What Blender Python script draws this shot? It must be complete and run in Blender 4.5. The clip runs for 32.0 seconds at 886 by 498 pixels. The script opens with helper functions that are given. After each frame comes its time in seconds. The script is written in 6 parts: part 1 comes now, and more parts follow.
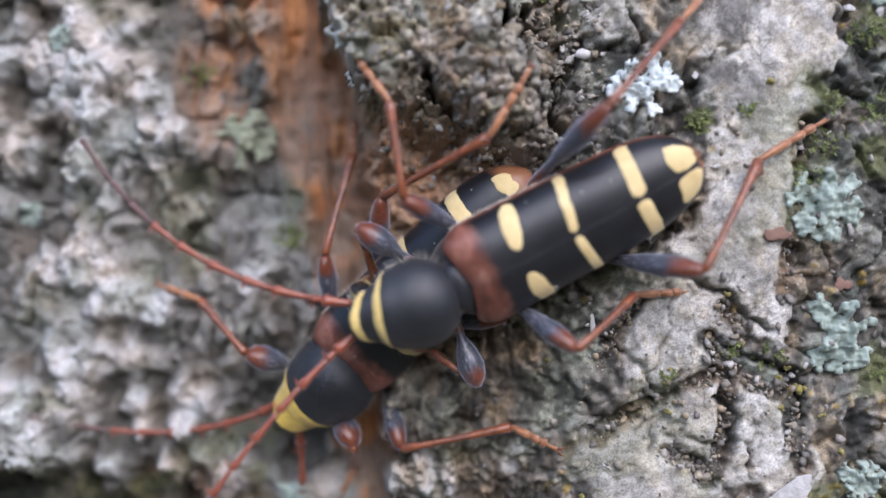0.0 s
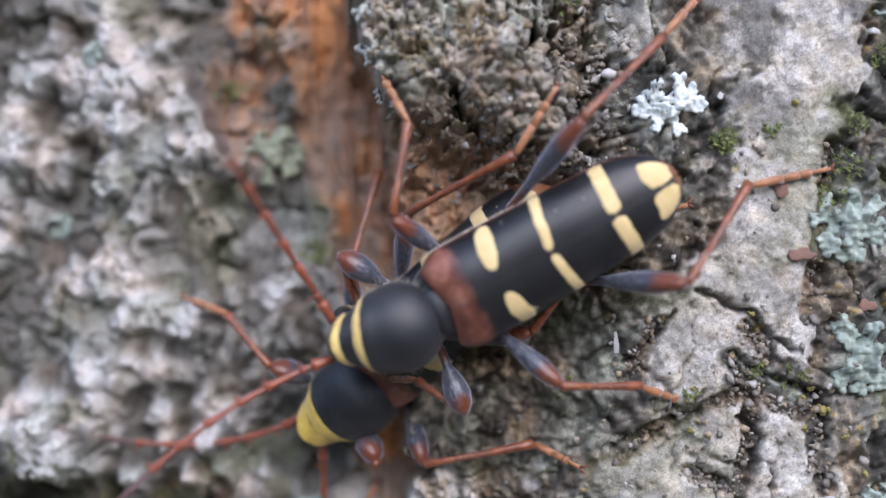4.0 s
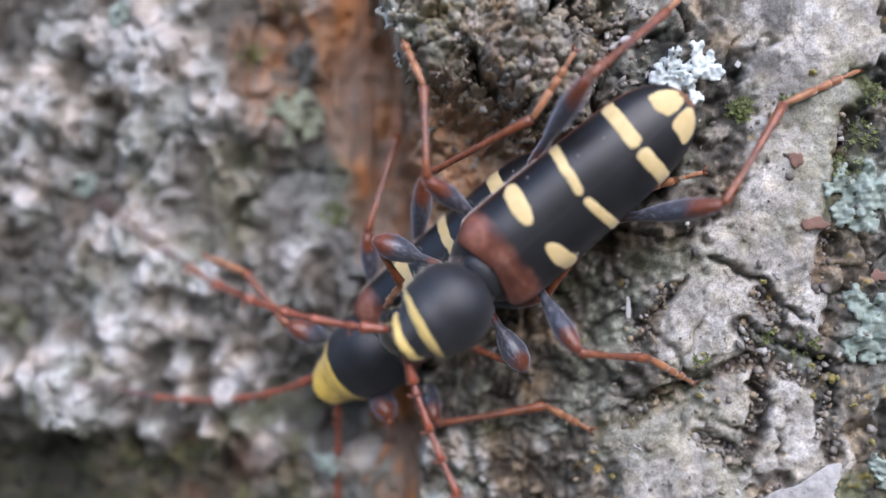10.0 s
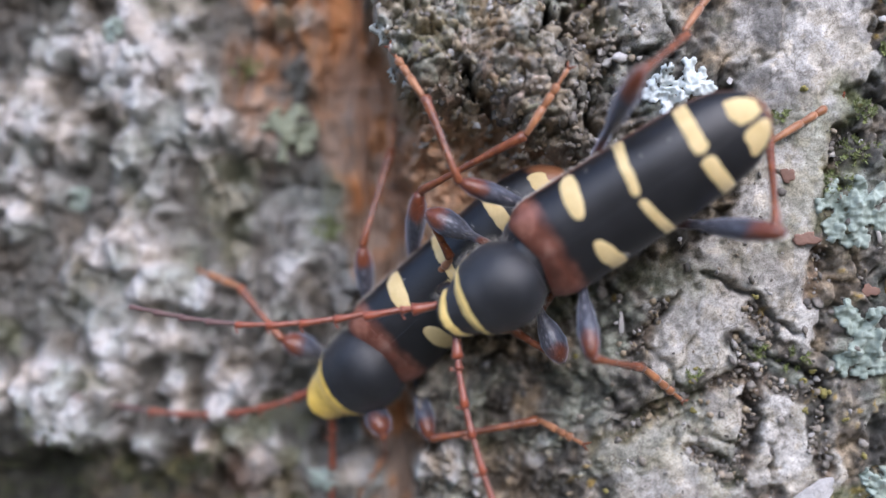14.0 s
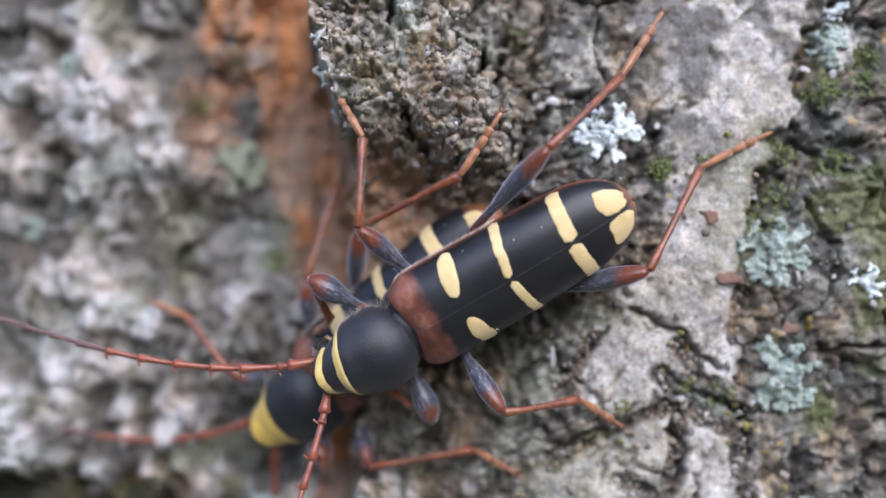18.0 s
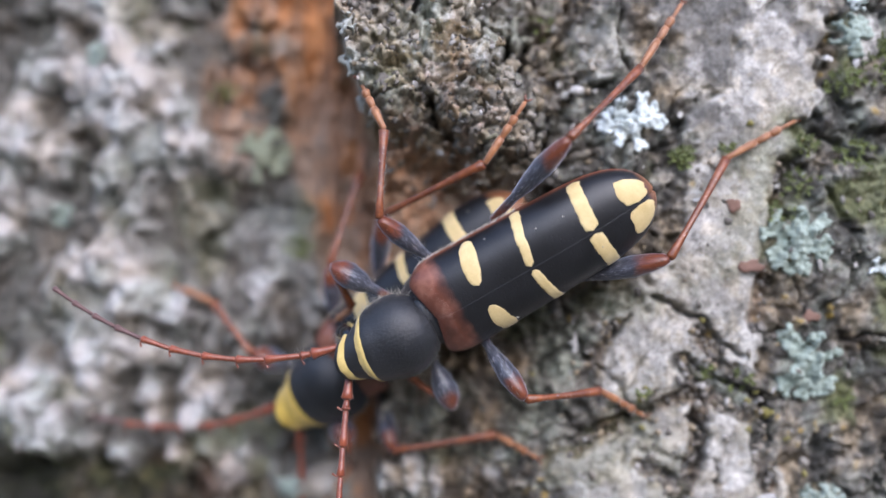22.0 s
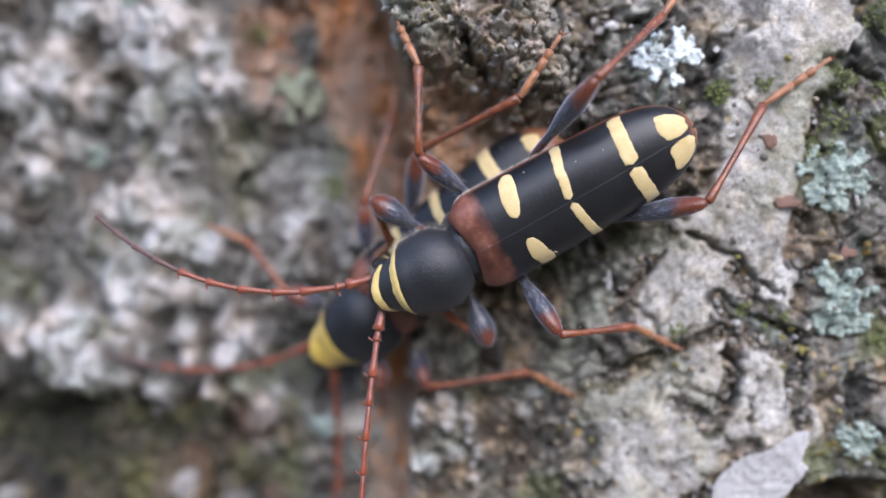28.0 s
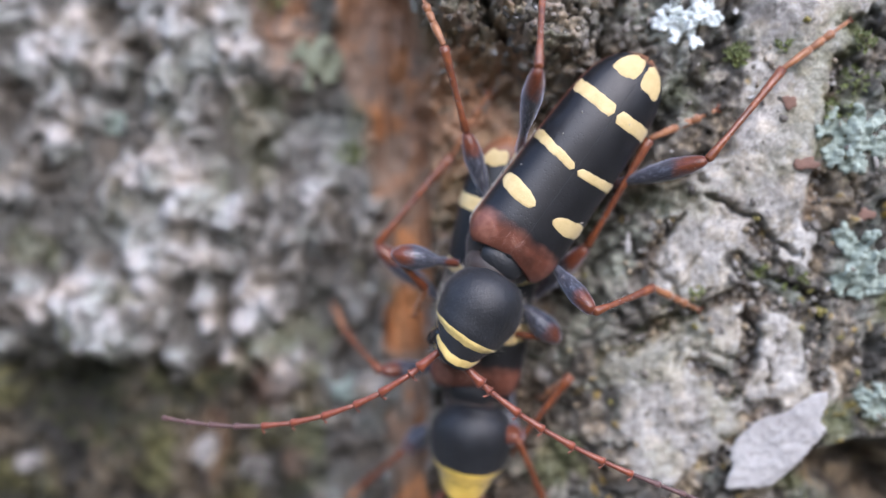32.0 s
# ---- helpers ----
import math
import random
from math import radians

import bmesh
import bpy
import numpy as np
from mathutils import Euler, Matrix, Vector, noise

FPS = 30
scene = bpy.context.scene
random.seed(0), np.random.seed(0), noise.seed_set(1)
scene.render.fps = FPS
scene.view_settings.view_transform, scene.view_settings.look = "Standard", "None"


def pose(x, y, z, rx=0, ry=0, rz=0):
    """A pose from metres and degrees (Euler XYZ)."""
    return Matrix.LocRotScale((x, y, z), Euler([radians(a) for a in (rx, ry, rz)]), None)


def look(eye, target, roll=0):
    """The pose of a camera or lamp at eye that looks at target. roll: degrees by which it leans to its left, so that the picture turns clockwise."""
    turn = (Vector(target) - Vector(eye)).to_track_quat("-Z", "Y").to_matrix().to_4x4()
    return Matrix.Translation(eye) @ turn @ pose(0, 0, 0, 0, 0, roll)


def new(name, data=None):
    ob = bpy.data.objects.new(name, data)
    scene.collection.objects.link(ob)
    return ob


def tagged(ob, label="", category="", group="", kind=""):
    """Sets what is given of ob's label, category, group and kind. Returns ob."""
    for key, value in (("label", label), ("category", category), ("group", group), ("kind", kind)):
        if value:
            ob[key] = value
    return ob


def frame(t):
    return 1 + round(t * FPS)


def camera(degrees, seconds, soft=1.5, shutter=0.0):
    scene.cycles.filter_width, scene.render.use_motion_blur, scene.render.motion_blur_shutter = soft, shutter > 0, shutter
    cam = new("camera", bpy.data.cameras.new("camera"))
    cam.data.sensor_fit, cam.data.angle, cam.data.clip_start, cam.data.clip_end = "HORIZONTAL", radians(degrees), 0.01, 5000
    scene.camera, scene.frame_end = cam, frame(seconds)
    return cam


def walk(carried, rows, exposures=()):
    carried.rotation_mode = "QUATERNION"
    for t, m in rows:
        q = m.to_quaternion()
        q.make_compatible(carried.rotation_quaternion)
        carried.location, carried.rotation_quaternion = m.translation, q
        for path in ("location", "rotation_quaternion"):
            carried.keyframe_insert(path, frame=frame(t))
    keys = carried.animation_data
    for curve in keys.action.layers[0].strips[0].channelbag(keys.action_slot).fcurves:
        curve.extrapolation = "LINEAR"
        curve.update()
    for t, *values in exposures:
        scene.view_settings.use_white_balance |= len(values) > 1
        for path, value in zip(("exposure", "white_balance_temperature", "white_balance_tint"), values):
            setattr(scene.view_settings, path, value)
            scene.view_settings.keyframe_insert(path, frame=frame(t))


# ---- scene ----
# lengths below are given in millimetres and turned into metres by MM
MM = 0.001

# ---- camera ----
cam = camera(46.0, 32.0)
cam.data.dof.use_dof = True
cam.data.dof.focus_distance = 0.0357
cam.data.dof.aperture_fstop = 17.5
PATH = [
    (0, look((-0.00122, -0.03514, -0.00008), (-0.00003, 0.03484, -0.00133), -2.35)),
    (0.5, look((-0.00085, -0.03516, -0.00016), (0.00008, 0.03483, -0.00084), -2.24)),
    (1, look((-0.00097, -0.03503, -0.00060), (0.00008, 0.03496, -0.00057), -2.15)),
    (1.5, look((-0.00099, -0.03516, -0.00046), (-0.00034, 0.03484, -0.00045), -2.04)),
    (2, look((-0.00117, -0.03515, -0.00056), (0.00024, 0.03484, -0.00041), -2.24)),
    (2.5, look((-0.00093, -0.03522, -0.00020), (-0.00026, 0.03477, -0.00086), -2.12)),
    (4.5, look((-0.00168, -0.03549, -0.00058), (-0.00174, 0.03450, 0.00033), -1.38)),
    (5, look((-0.00164, -0.03555, -0.00062), (-0.00229, 0.03444, -0.00005), -1.06)),
    (5.5, look((-0.00170, -0.03561, -0.00053), (-0.00274, 0.03438, -0.00052), -0.97)),
    (6, look((-0.00171, -0.03573, -0.00074), (-0.00314, 0.03425, -0.00110), -0.64)),
    (6.5, look((-0.00168, -0.03574, -0.00089), (-0.00318, 0.03424, -0.00118), -0.54)),
    (7, look((-0.00164, -0.03586, -0.00027), (-0.00302, 0.03411, -0.00184), -0.82)),
    (7.5, look((-0.00137, -0.03582, -0.00071), (-0.00291, 0.03415, -0.00208), -0.58)),
    (8, look((-0.00134, -0.03590, -0.00046), (-0.00309, 0.03407, -0.00133), -0.47)),
    (8.5, look((-0.00145, -0.03597, -0.00063), (-0.00324, 0.03401, -0.00105), -0.48)),
    (9, look((-0.00157, -0.03593, -0.00061), (-0.00334, 0.03404, -0.00155), -0.46)),
    (9.5, look((-0.00146, -0.03592, -0.00112), (-0.00303, 0.03406, -0.00143), -0.37)),
    (10, look((-0.00142, -0.03595, -0.00100), (-0.00260, 0.03403, -0.00182), -0.52)),
    (10.5, look((-0.00134, -0.03587, -0.00106), (-0.00258, 0.03412, -0.00128), -0.40)),
    (11, look((-0.00130, -0.03589, -0.00092), (-0.00269, 0.03410, -0.00106), -0.41)),
    (11.5, look((-0.00130, -0.03599, -0.00046), (-0.00277, 0.03398, -0.00158), -0.51)),
    (12, look((-0.00136, -0.03594, -0.00054), (-0.00230, 0.03404, -0.00170), -0.54)),
    (12.5, look((-0.00116, -0.03594, -0.00055), (-0.00215, 0.03403, -0.00221), -0.74)),
    (13, look((-0.00116, -0.03591, -0.00062), (-0.00217, 0.03408, -0.00116), -0.41)),
    (13.5, look((-0.00142, -0.03600, -0.00055), (-0.00229, 0.03399, -0.00119), -0.60)),
    (15.5, look((-0.00088, -0.03646, -0.00116), (-0.00101, 0.03353, -0.00074), -0.08)),
    (16, look((0.00001, -0.03741, -0.00016), (0.00027, 0.03259, -0.00001), -0.22)),
    (16.5, look((0.00003, -0.03760, -0.00031), (0.00047, 0.03240, 0.00030), -0.10)),
    (17, look((0.00022, -0.03737, -0.00108), (0.00066, 0.03262, 0.00024), 0.21)),
    (17.5, look((0.00018, -0.03758, -0.00041), (0.00055, 0.03241, 0.00037), 0.12)),
    (18, look((0.00023, -0.03748, -0.00023), (0.00055, 0.03251, 0.00084), 0.14)),
    (18.5, look((0.00007, -0.03762, -0.00008), (0.00029, 0.03238, 0.00061), 0.11)),
    (19, look((0.00001, -0.03753, 0.00002), (0.00011, 0.03247, 0.00024), 0.09)),
    (19.5, look((-0.00006, -0.03763, 0.00013), (0.00001, 0.03236, 0.00087), 0.27)),
    (20, look((-0.00019, -0.03757, 0.00028), (-0.00037, 0.03243, 0.00094), 0.34)),
    (20.5, look((-0.00045, -0.03770, 0.00037), (-0.00083, 0.03229, 0.00106), 0.41)),
    (21, look((-0.00049, -0.03777, 0.00020), (-0.00103, 0.03222, 0.00042), 0.35)),
    (21.5, look((-0.00033, -0.03784, -0.00000), (-0.00089, 0.03216, 0.00021), 0.48)),
    (22, look((-0.00020, -0.03785, -0.00015), (-0.00068, 0.03215, -0.00009), 0.34)),
    (22.5, look((-0.00051, -0.03790, 0.00034), (-0.00121, 0.03210, 0.00016), 0.30)),
    (23, look((-0.00068, -0.03791, 0.00017), (-0.00148, 0.03209, 0.00015), 0.32)),
    (23.5, look((-0.00061, -0.03801, 0.00021), (-0.00128, 0.03199, 0.00004), 0.23)),
    (24, look((-0.00046, -0.03791, -0.00019), (-0.00091, 0.03209, -0.00045), 0.32)),
    (24.5, look((-0.00056, -0.03798, -0.00022), (-0.00122, 0.03202, -0.00069), 0.36)),
    (25, look((-0.00056, -0.03788, -0.00006), (-0.00156, 0.03211, -0.00064), 0.36)),
    (25.5, look((-0.00078, -0.03794, -0.00037), (-0.00164, 0.03205, -0.00080), 0.41)),
    (27.5, look((-0.00034, -0.03793, -0.00165), (-0.00210, 0.03204, -0.00241), 0.45)),
    (28, look((-0.00058, -0.03792, -0.00177), (-0.00261, 0.03204, -0.00302), 0.44)),
    (28.5, look((-0.00074, -0.03802, -0.00197), (-0.00291, 0.03192, -0.00381), 0.24)),
    (29, look((-0.00074, -0.03825, -0.00194), (-0.00318, 0.03168, -0.00385), 0.34)),
    (29.5, look((-0.00066, -0.03812, -0.00197), (-0.00310, 0.03180, -0.00411), 0.29)),
    (30, look((-0.00068, -0.03812, -0.00192), (-0.00337, 0.03180, -0.00394), 0.27)),
    (30.5, look((-0.00091, -0.03801, -0.00218), (-0.00370, 0.03191, -0.00400), 0.39)),
    (31, look((-0.00122, -0.03809, -0.00209), (-0.00386, 0.03184, -0.00399), 0.20)),
    (31.5, look((-0.00128, -0.03797, -0.00258), (-0.00377, 0.03197, -0.00412), 0.34)),
    (32, look((-0.00125, -0.03811, -0.00264), (-0.00336, 0.03183, -0.00476), 0.26)),
]
EXPOSURES = ((0, 1.6, 6200, 18), (13, 1.6, 6200, 18), (19, 1.65, 6200, 18), (32, 1.67, 6200, 18))
walk(cam, PATH, EXPOSURES)

# ---- light: an overcast day ----
world = bpy.data.worlds.new("sky")
scene.world = world
world.use_nodes = True
wn = world.node_tree.nodes
sky = wn.new("ShaderNodeTexSky")
sky.sky_type = "NISHITA"
sky.sun_disc = False
sky.sun_elevation = radians(36)
sky.sun_rotation = radians(150)
wn["Background"].inputs["Strength"].default_value = 0.14
world.node_tree.links.new(sky.outputs["Color"], wn["Background"].inputs["Color"])
sun = new("sun", bpy.data.lights.new("sun", "SUN"))
sun.data.energy = 1.15
sun.data.angle = radians(60)
sun.data.color = (1.0, 0.985, 0.965)
sun.matrix_basis = look((0.5, -2.4, 1.8), (0, 0, 0))
tagged(sun, kind="structure")


# ---- materials ----
def material(name):
    m = bpy.data.materials.new(name)
    m.use_nodes = True
    return m, m.node_tree, m.node_tree.nodes["Principled BSDF"]


def node(nt, kind, **values):
    n = nt.nodes.new(kind)
    for key, value in values.items():
        n.inputs[key].default_value = value
    return n


def noise_tex(nt, scale, detail=4.0, rough=0.55):
    c = nt.nodes.new("ShaderNodeTexCoord")
    n = node(nt, "ShaderNodeTexNoise", Scale=scale, Detail=detail, Roughness=rough)
    nt.links.new(c.outputs["Object"], n.inputs["Vector"])
    return n


def ramp(nt, source, stops):
    r = nt.nodes.new("ShaderNodeValToRGB")
    while len(r.color_ramp.elements) < len(stops):
        r.color_ramp.elements.new(0.5)
    for e, (p, c) in zip(r.color_ramp.elements, stops):
        e.position, e.color = p, (*c, 1)
    nt.links.new(source, r.inputs["Fac"])
    return r


def mix(nt, fac, a, b, mode="MIX"):
    m = nt.nodes.new("ShaderNodeMix")
    m.data_type, m.blend_type = "RGBA", mode
    for key, value in (("Factor", fac), ("A", a), ("B", b)):
        sock = [s for s in m.inputs if s.name == key and s.type == ("VALUE" if key == "Factor" else "RGBA")][0]
        if isinstance(value, (int, float)):
            sock.default_value = value
        elif isinstance(value, tuple):
            sock.default_value = (*value, 1)
        else:
            nt.links.new(value, sock)
    return [s for s in m.outputs if s.type == "RGBA"][0]


def bump(nt, bsdf, source, strength, distance):
    b = node(nt, "ShaderNodeBump", Strength=strength, Distance=distance)
    nt.links.new(source, b.inputs["Height"])
    nt.links.new(b.outputs["Normal"], bsdf.inputs["Normal"])


def two_scale(name, dark, light, rough, scale, fine, bump_by=0.3, bump_mm=0.03, sheen=0.0, coat=0.0):
    """A surface that varies at two scales, with a fine relief."""
    m, nt, b = material(name)
    big = noise_tex(nt, scale, 3.0)
    small = noise_tex(nt, fine, 5.0, 0.65)
    r = ramp(nt, big.outputs["Fac"], [(0.3, dark), (0.7, light)])
    col = mix(nt, 0.35, r.outputs["Color"], ramp(nt, small.outputs["Fac"], [(0.3, dark), (0.7, light)]).outputs["Color"])
    nt.links.new(col, b.inputs["Base Color"])
    rr = node(nt, "ShaderNodeMapRange", **{"From Min": 0.3, "From Max": 0.7, "To Min": rough - 0.08, "To Max": rough + 0.1})
    nt.links.new(small.outputs["Fac"], rr.inputs["Value"])
    nt.links.new(rr.outputs["Result"], b.inputs["Roughness"])
    bump(nt, b, small.outputs["Fac"], bump_by, bump_mm * MM)
    b.inputs["Sheen Weight"].default_value = sheen
    b.inputs["Coat Weight"].default_value = coat
    return m


def make_elytron_material():
    """Black wing case, rusty brown at its base."""
    m, nt, b = material("wing_case_black")
    c = nt.nodes.new("ShaderNodeTexCoord")
    sep = nt.nodes.new("ShaderNodeSeparateXYZ")
    nt.links.new(c.outputs["Object"], sep.inputs["Vector"])
    n = noise_tex(nt, 900, 3.0)
    add = node(nt, "ShaderNodeMath")
    add.operation = "MULTIPLY_ADD"
    nt.links.new(n.outputs["Fac"], add.inputs[0])
    add.inputs[1].default_value = 0.0005
    nt.links.new(sep.outputs["X"], add.inputs[2])
    base = node(nt, "ShaderNodeMapRange", **{"From Min": -1.5 * MM, "From Max": -1.05 * MM})
    nt.links.new(add.outputs[0], base.inputs["Value"])
    fine = noise_tex(nt, 14000, 4.0, 0.6)
    # the lightest stop paints small pinkish highlights into the rust
    rust = ramp(nt, n.outputs["Fac"], [(0.3, (0.085, 0.026, 0.015)), (0.5, (0.165, 0.054, 0.032)), (0.7, (0.36, 0.16, 0.11))])
    black = ramp(nt, n.outputs["Fac"], [(0.3, (0.006, 0.006, 0.0068)), (0.8, (0.013, 0.013, 0.0148))])
    margin = node(nt, "ShaderNodeMapRange", **{"From Min": 0.26 * MM, "From Max": -0.12 * MM})
    nt.links.new(sep.outputs["Z"], margin.inputs["Value"])
    brown = mix(nt, margin.outputs["Result"], black.outputs["Color"], (0.22, 0.055, 0.018))
    tip = node(nt, "ShaderNodeMapRange", **{"From Min": -8.75 * MM, "From Max": -9.1 * MM})
    nt.links.new(add.outputs[0], tip.inputs["Value"])
    brown = mix(nt, tip.outputs["Result"], brown, (0.24, 0.1, 0.045))
    nt.links.new(mix(nt, base.outputs["Result"], brown, rust.outputs["Color"]), b.inputs["Base Color"])
    b.inputs["Specular IOR Level"].default_value = 0.5
    b.inputs["Sheen Weight"].default_value = 0.02
    b.inputs["Sheen Tint"].default_value = (0.7, 0.8, 1.0, 1)
    rr = node(nt, "ShaderNodeMapRange", **{"From Min": 0.3, "From Max": 0.7, "To Min": 0.3, "To Max": 0.5})
    nt.links.new(fine.outputs["Fac"], rr.inputs["Value"])
    nt.links.new(rr.outputs["Result"], b.inputs["Roughness"])
    # fine pits all over the wing case
    pits = node(nt, "ShaderNodeTexVoronoi", Scale=8500.0)
    nt.links.new(c.outputs["Object"], pits.inputs["Vector"])
    pitted = ramp(nt, pits.outputs["Distance"], [(0.05, (0, 0, 0)), (0.32, (1, 1, 1))])
    bump(nt, b, mix(nt, 0.4, pitted.outputs["Color"], fine.outputs["Color"]), 0.3, 0.03 * MM)
    return m


def make_leg_material(name, middle, ends):
    """A thigh: dark hairy club between reddish ends, along its length."""
    m, nt, b = material(name)
    c = nt.nodes.new("ShaderNodeTexCoord")
    sep = nt.nodes.new("ShaderNodeSeparateXYZ")
    nt.links.new(c.outputs["Generated"], sep.inputs["Vector"])
    n = noise_tex(nt, 2500, 4.0)
    add = node(nt, "ShaderNodeMath")
    add.operation = "MULTIPLY_ADD"
    nt.links.new(n.outputs["Fac"], add.inputs[0])
    add.inputs[1].default_value = 0.25
    nt.links.new(sep.outputs["X"], add.inputs[2])
    r = ramp(nt, add.outputs[0], [(0.30, (0, 0, 0)), (0.40, (1, 1, 1)), (0.83, (1, 1, 1)), (0.97, (0, 0, 0))])
    fine = node(nt, "ShaderNodeTexNoise", Scale=1.0, Detail=4.0, Roughness=0.6)
    streak = node(nt, "ShaderNodeMapping", Scale=(3500, 15000, 15000))
    nt.links.new(c.outputs["Object"], streak.inputs["Vector"])
    nt.links.new(streak.outputs["Vector"], fine.inputs["Vector"])
    # pale streaks: down, with its silvery sky sheen painted into the colour
    dark = ramp(nt, fine.outputs["Fac"], [(0.36, tuple(0.45 * v for v in middle)), (0.54, middle), (0.74, (0.25, 0.25, 0.29))])
    red = ramp(nt, fine.outputs["Fac"], [(0.35, tuple(0.55 * v for v in ends)), (0.62, ends)])
    nt.links.new(mix(nt, r.outputs["Color"], red.outputs["Color"], dark.outputs["Color"]), b.inputs["Base Color"])
    b.inputs["Roughness"].default_value = 0.3
    b.inputs["Sheen Weight"].default_value = 0.85
    b.inputs["Sheen Tint"].default_value = (0.72, 0.8, 1.0, 1)
    b.inputs["Sheen Roughness"].default_value = 0.35
    bump(nt, b, fine.outputs["Fac"], 0.35, 0.03 * MM)
    return m


M_ELYTRON = make_elytron_material()
M_YELLOW = two_scale("wing_band_cream", (0.52, 0.375, 0.15), (0.74, 0.585, 0.30), 0.6, 1500, 22000, 0.35, 0.03, 0.2)
M_COLLAR = two_scale("collar_yellow", (0.46, 0.285, 0.03), (0.76, 0.52, 0.085), 0.65, 2500, 24000, 0.6, 0.04, 0.3)
M_COLLAR_PALE = two_scale("collar_cream", (0.45, 0.31, 0.075), (0.74, 0.56, 0.20), 0.65, 2500, 24000, 0.6, 0.04, 0.3)
M_BLACK = two_scale("shell_black", (0.008, 0.0086, 0.0104), (0.02, 0.0215, 0.025), 0.4, 900, 11000, 0.6, 0.04, 0.06)
M_BLACK.node_tree.nodes["Principled BSDF"].inputs["Specular IOR Level"].default_value = 0.5
M_BELLY = two_scale("belly_brown_black", (0.01, 0.008, 0.007), (0.05, 0.03, 0.022), 0.5, 900, 12000, 0.4, 0.03, 0.2)
M_FACE = two_scale("face_dark_hair", (0.012, 0.011, 0.008), (0.16, 0.125, 0.06), 0.6, 3500, 20000, 0.6, 0.05, 0.4)
M_EYE = two_scale("eye_black", (0.004, 0.004, 0.006), (0.012, 0.012, 0.016), 0.22, 900, 30000, 0.25, 0.01, 0.0, 0.3)
M_FEMUR = make_leg_material("thigh_dark", (0.062, 0.065, 0.082), (0.17, 0.045, 0.018))
M_RED = two_scale("leg_red_brown", (0.07, 0.016, 0.006), (0.29, 0.082, 0.026), 0.2, 3200, 15000, 0.6, 0.04, 0.1, 0.3)
M_FEELER = two_scale("feeler_red_brown", (0.10, 0.022, 0.010), (0.29, 0.07, 0.03), 0.3, 1500, 16000, 0.3, 0.03, 0.15, 0.2)
M_FEELER_TIP = two_scale("feeler_tip_brown", (0.05, 0.022, 0.02), (0.15, 0.075, 0.066), 0.45, 1500, 16000, 0.3, 0.03, 0.2)
M_TARSUS = two_scale("foot_orange_brown", (0.16, 0.056, 0.02), (0.41, 0.17, 0.065), 0.36, 2600, 14000, 0.3, 0.03, 0.3)
M_NAP = two_scale("grey_nap", (0.05, 0.05, 0.05), (0.14, 0.14, 0.14), 0.5, 900, 9000, 0.1, 0.01)
M_BASE_DOWN = two_scale("rosy_down", (0.3, 0.2, 0.16), (0.62, 0.5, 0.45), 0.5, 900, 9000, 0.1, 0.01)
M_HAIR = two_scale("pale_hair", (0.3, 0.27, 0.22), (0.6, 0.56, 0.49), 0.5, 900, 9000, 0.1, 0.01)


def make_bark_material():
    """Bark whose tones come with the mesh, roughened at two scales."""
    m, nt, b = material("bark")
    a = nt.nodes.new("ShaderNodeAttribute")
    a.attribute_name = "tone"
    n1 = noise_tex(nt, 1300, 6.0, 0.65)
    n2 = noise_tex(nt, 5200, 6.0, 0.7)
    f = ramp(nt, n1.outputs["Fac"], [(0.32, (0.82, 0.81, 0.80)), (0.66, (1.1, 1.1, 1.09))])
    g = ramp(nt, n2.outputs["Fac"], [(0.3, (0.80, 0.79, 0.77)), (0.7, (1.14, 1.13, 1.12))])
    c = mix(nt, 1.0, a.outputs["Color"], f.outputs["Color"], "MULTIPLY")
    c = mix(nt, 1.0, c, g.outputs["Color"], "MULTIPLY")
    n3 = noise_tex(nt, 15000, 3.0, 0.6)
    c = mix(nt, 1.0, c, ramp(nt, n3.outputs["Fac"], [(0.34, (0.66, 0.64, 0.61)), (0.5, (1.0, 1.0, 1.0)), (0.66, (1.2, 1.2, 1.18))]).outputs["Color"], "MULTIPLY")
    # hair cracks, here and there
    warp = node(nt, "ShaderNodeVectorMath")
    warp.operation = "MULTIPLY_ADD"
    place = nt.nodes.new("ShaderNodeTexCoord")
    nt.links.new(n1.outputs["Color"], warp.inputs[0])
    warp.inputs[1].default_value = (0.0009, 0.0009, 0.0009)
    nt.links.new(place.outputs["Object"], warp.inputs[2])
    cell = node(nt, "ShaderNodeTexVoronoi", Scale=1500.0)
    cell.feature = "DISTANCE_TO_EDGE"
    nt.links.new(warp.outputs["Vector"], cell.inputs["Vector"])
    line = ramp(nt, cell.outputs["Distance"], [(0.0, (0.55, 0.53, 0.5)), (0.06, (1.0, 1.0, 1.0))])
    where = ramp(nt, noise_tex(nt, 420, 3.0).outputs["Fac"], [(0.47, (0.0, 0.0, 0.0)), (0.6, (1.0, 1.0, 1.0))])
    c = mix(nt, where.outputs["Color"], c, mix(nt, 1.0, c, line.outputs["Color"], "MULTIPLY"))
    nt.links.new(c, b.inputs["Base Color"])
    rr = node(nt, "ShaderNodeMapRange", **{"From Min": 0.3, "From Max": 0.7, "To Min": 0.5, "To Max": 0.85})
    nt.links.new(n2.outputs["Fac"], rr.inputs["Value"])
    nt.links.new(rr.outputs["Result"], b.inputs["Roughness"])
    bump(nt, b, n2.outputs["Fac"], 0.8, 0.10 * MM)
    return m


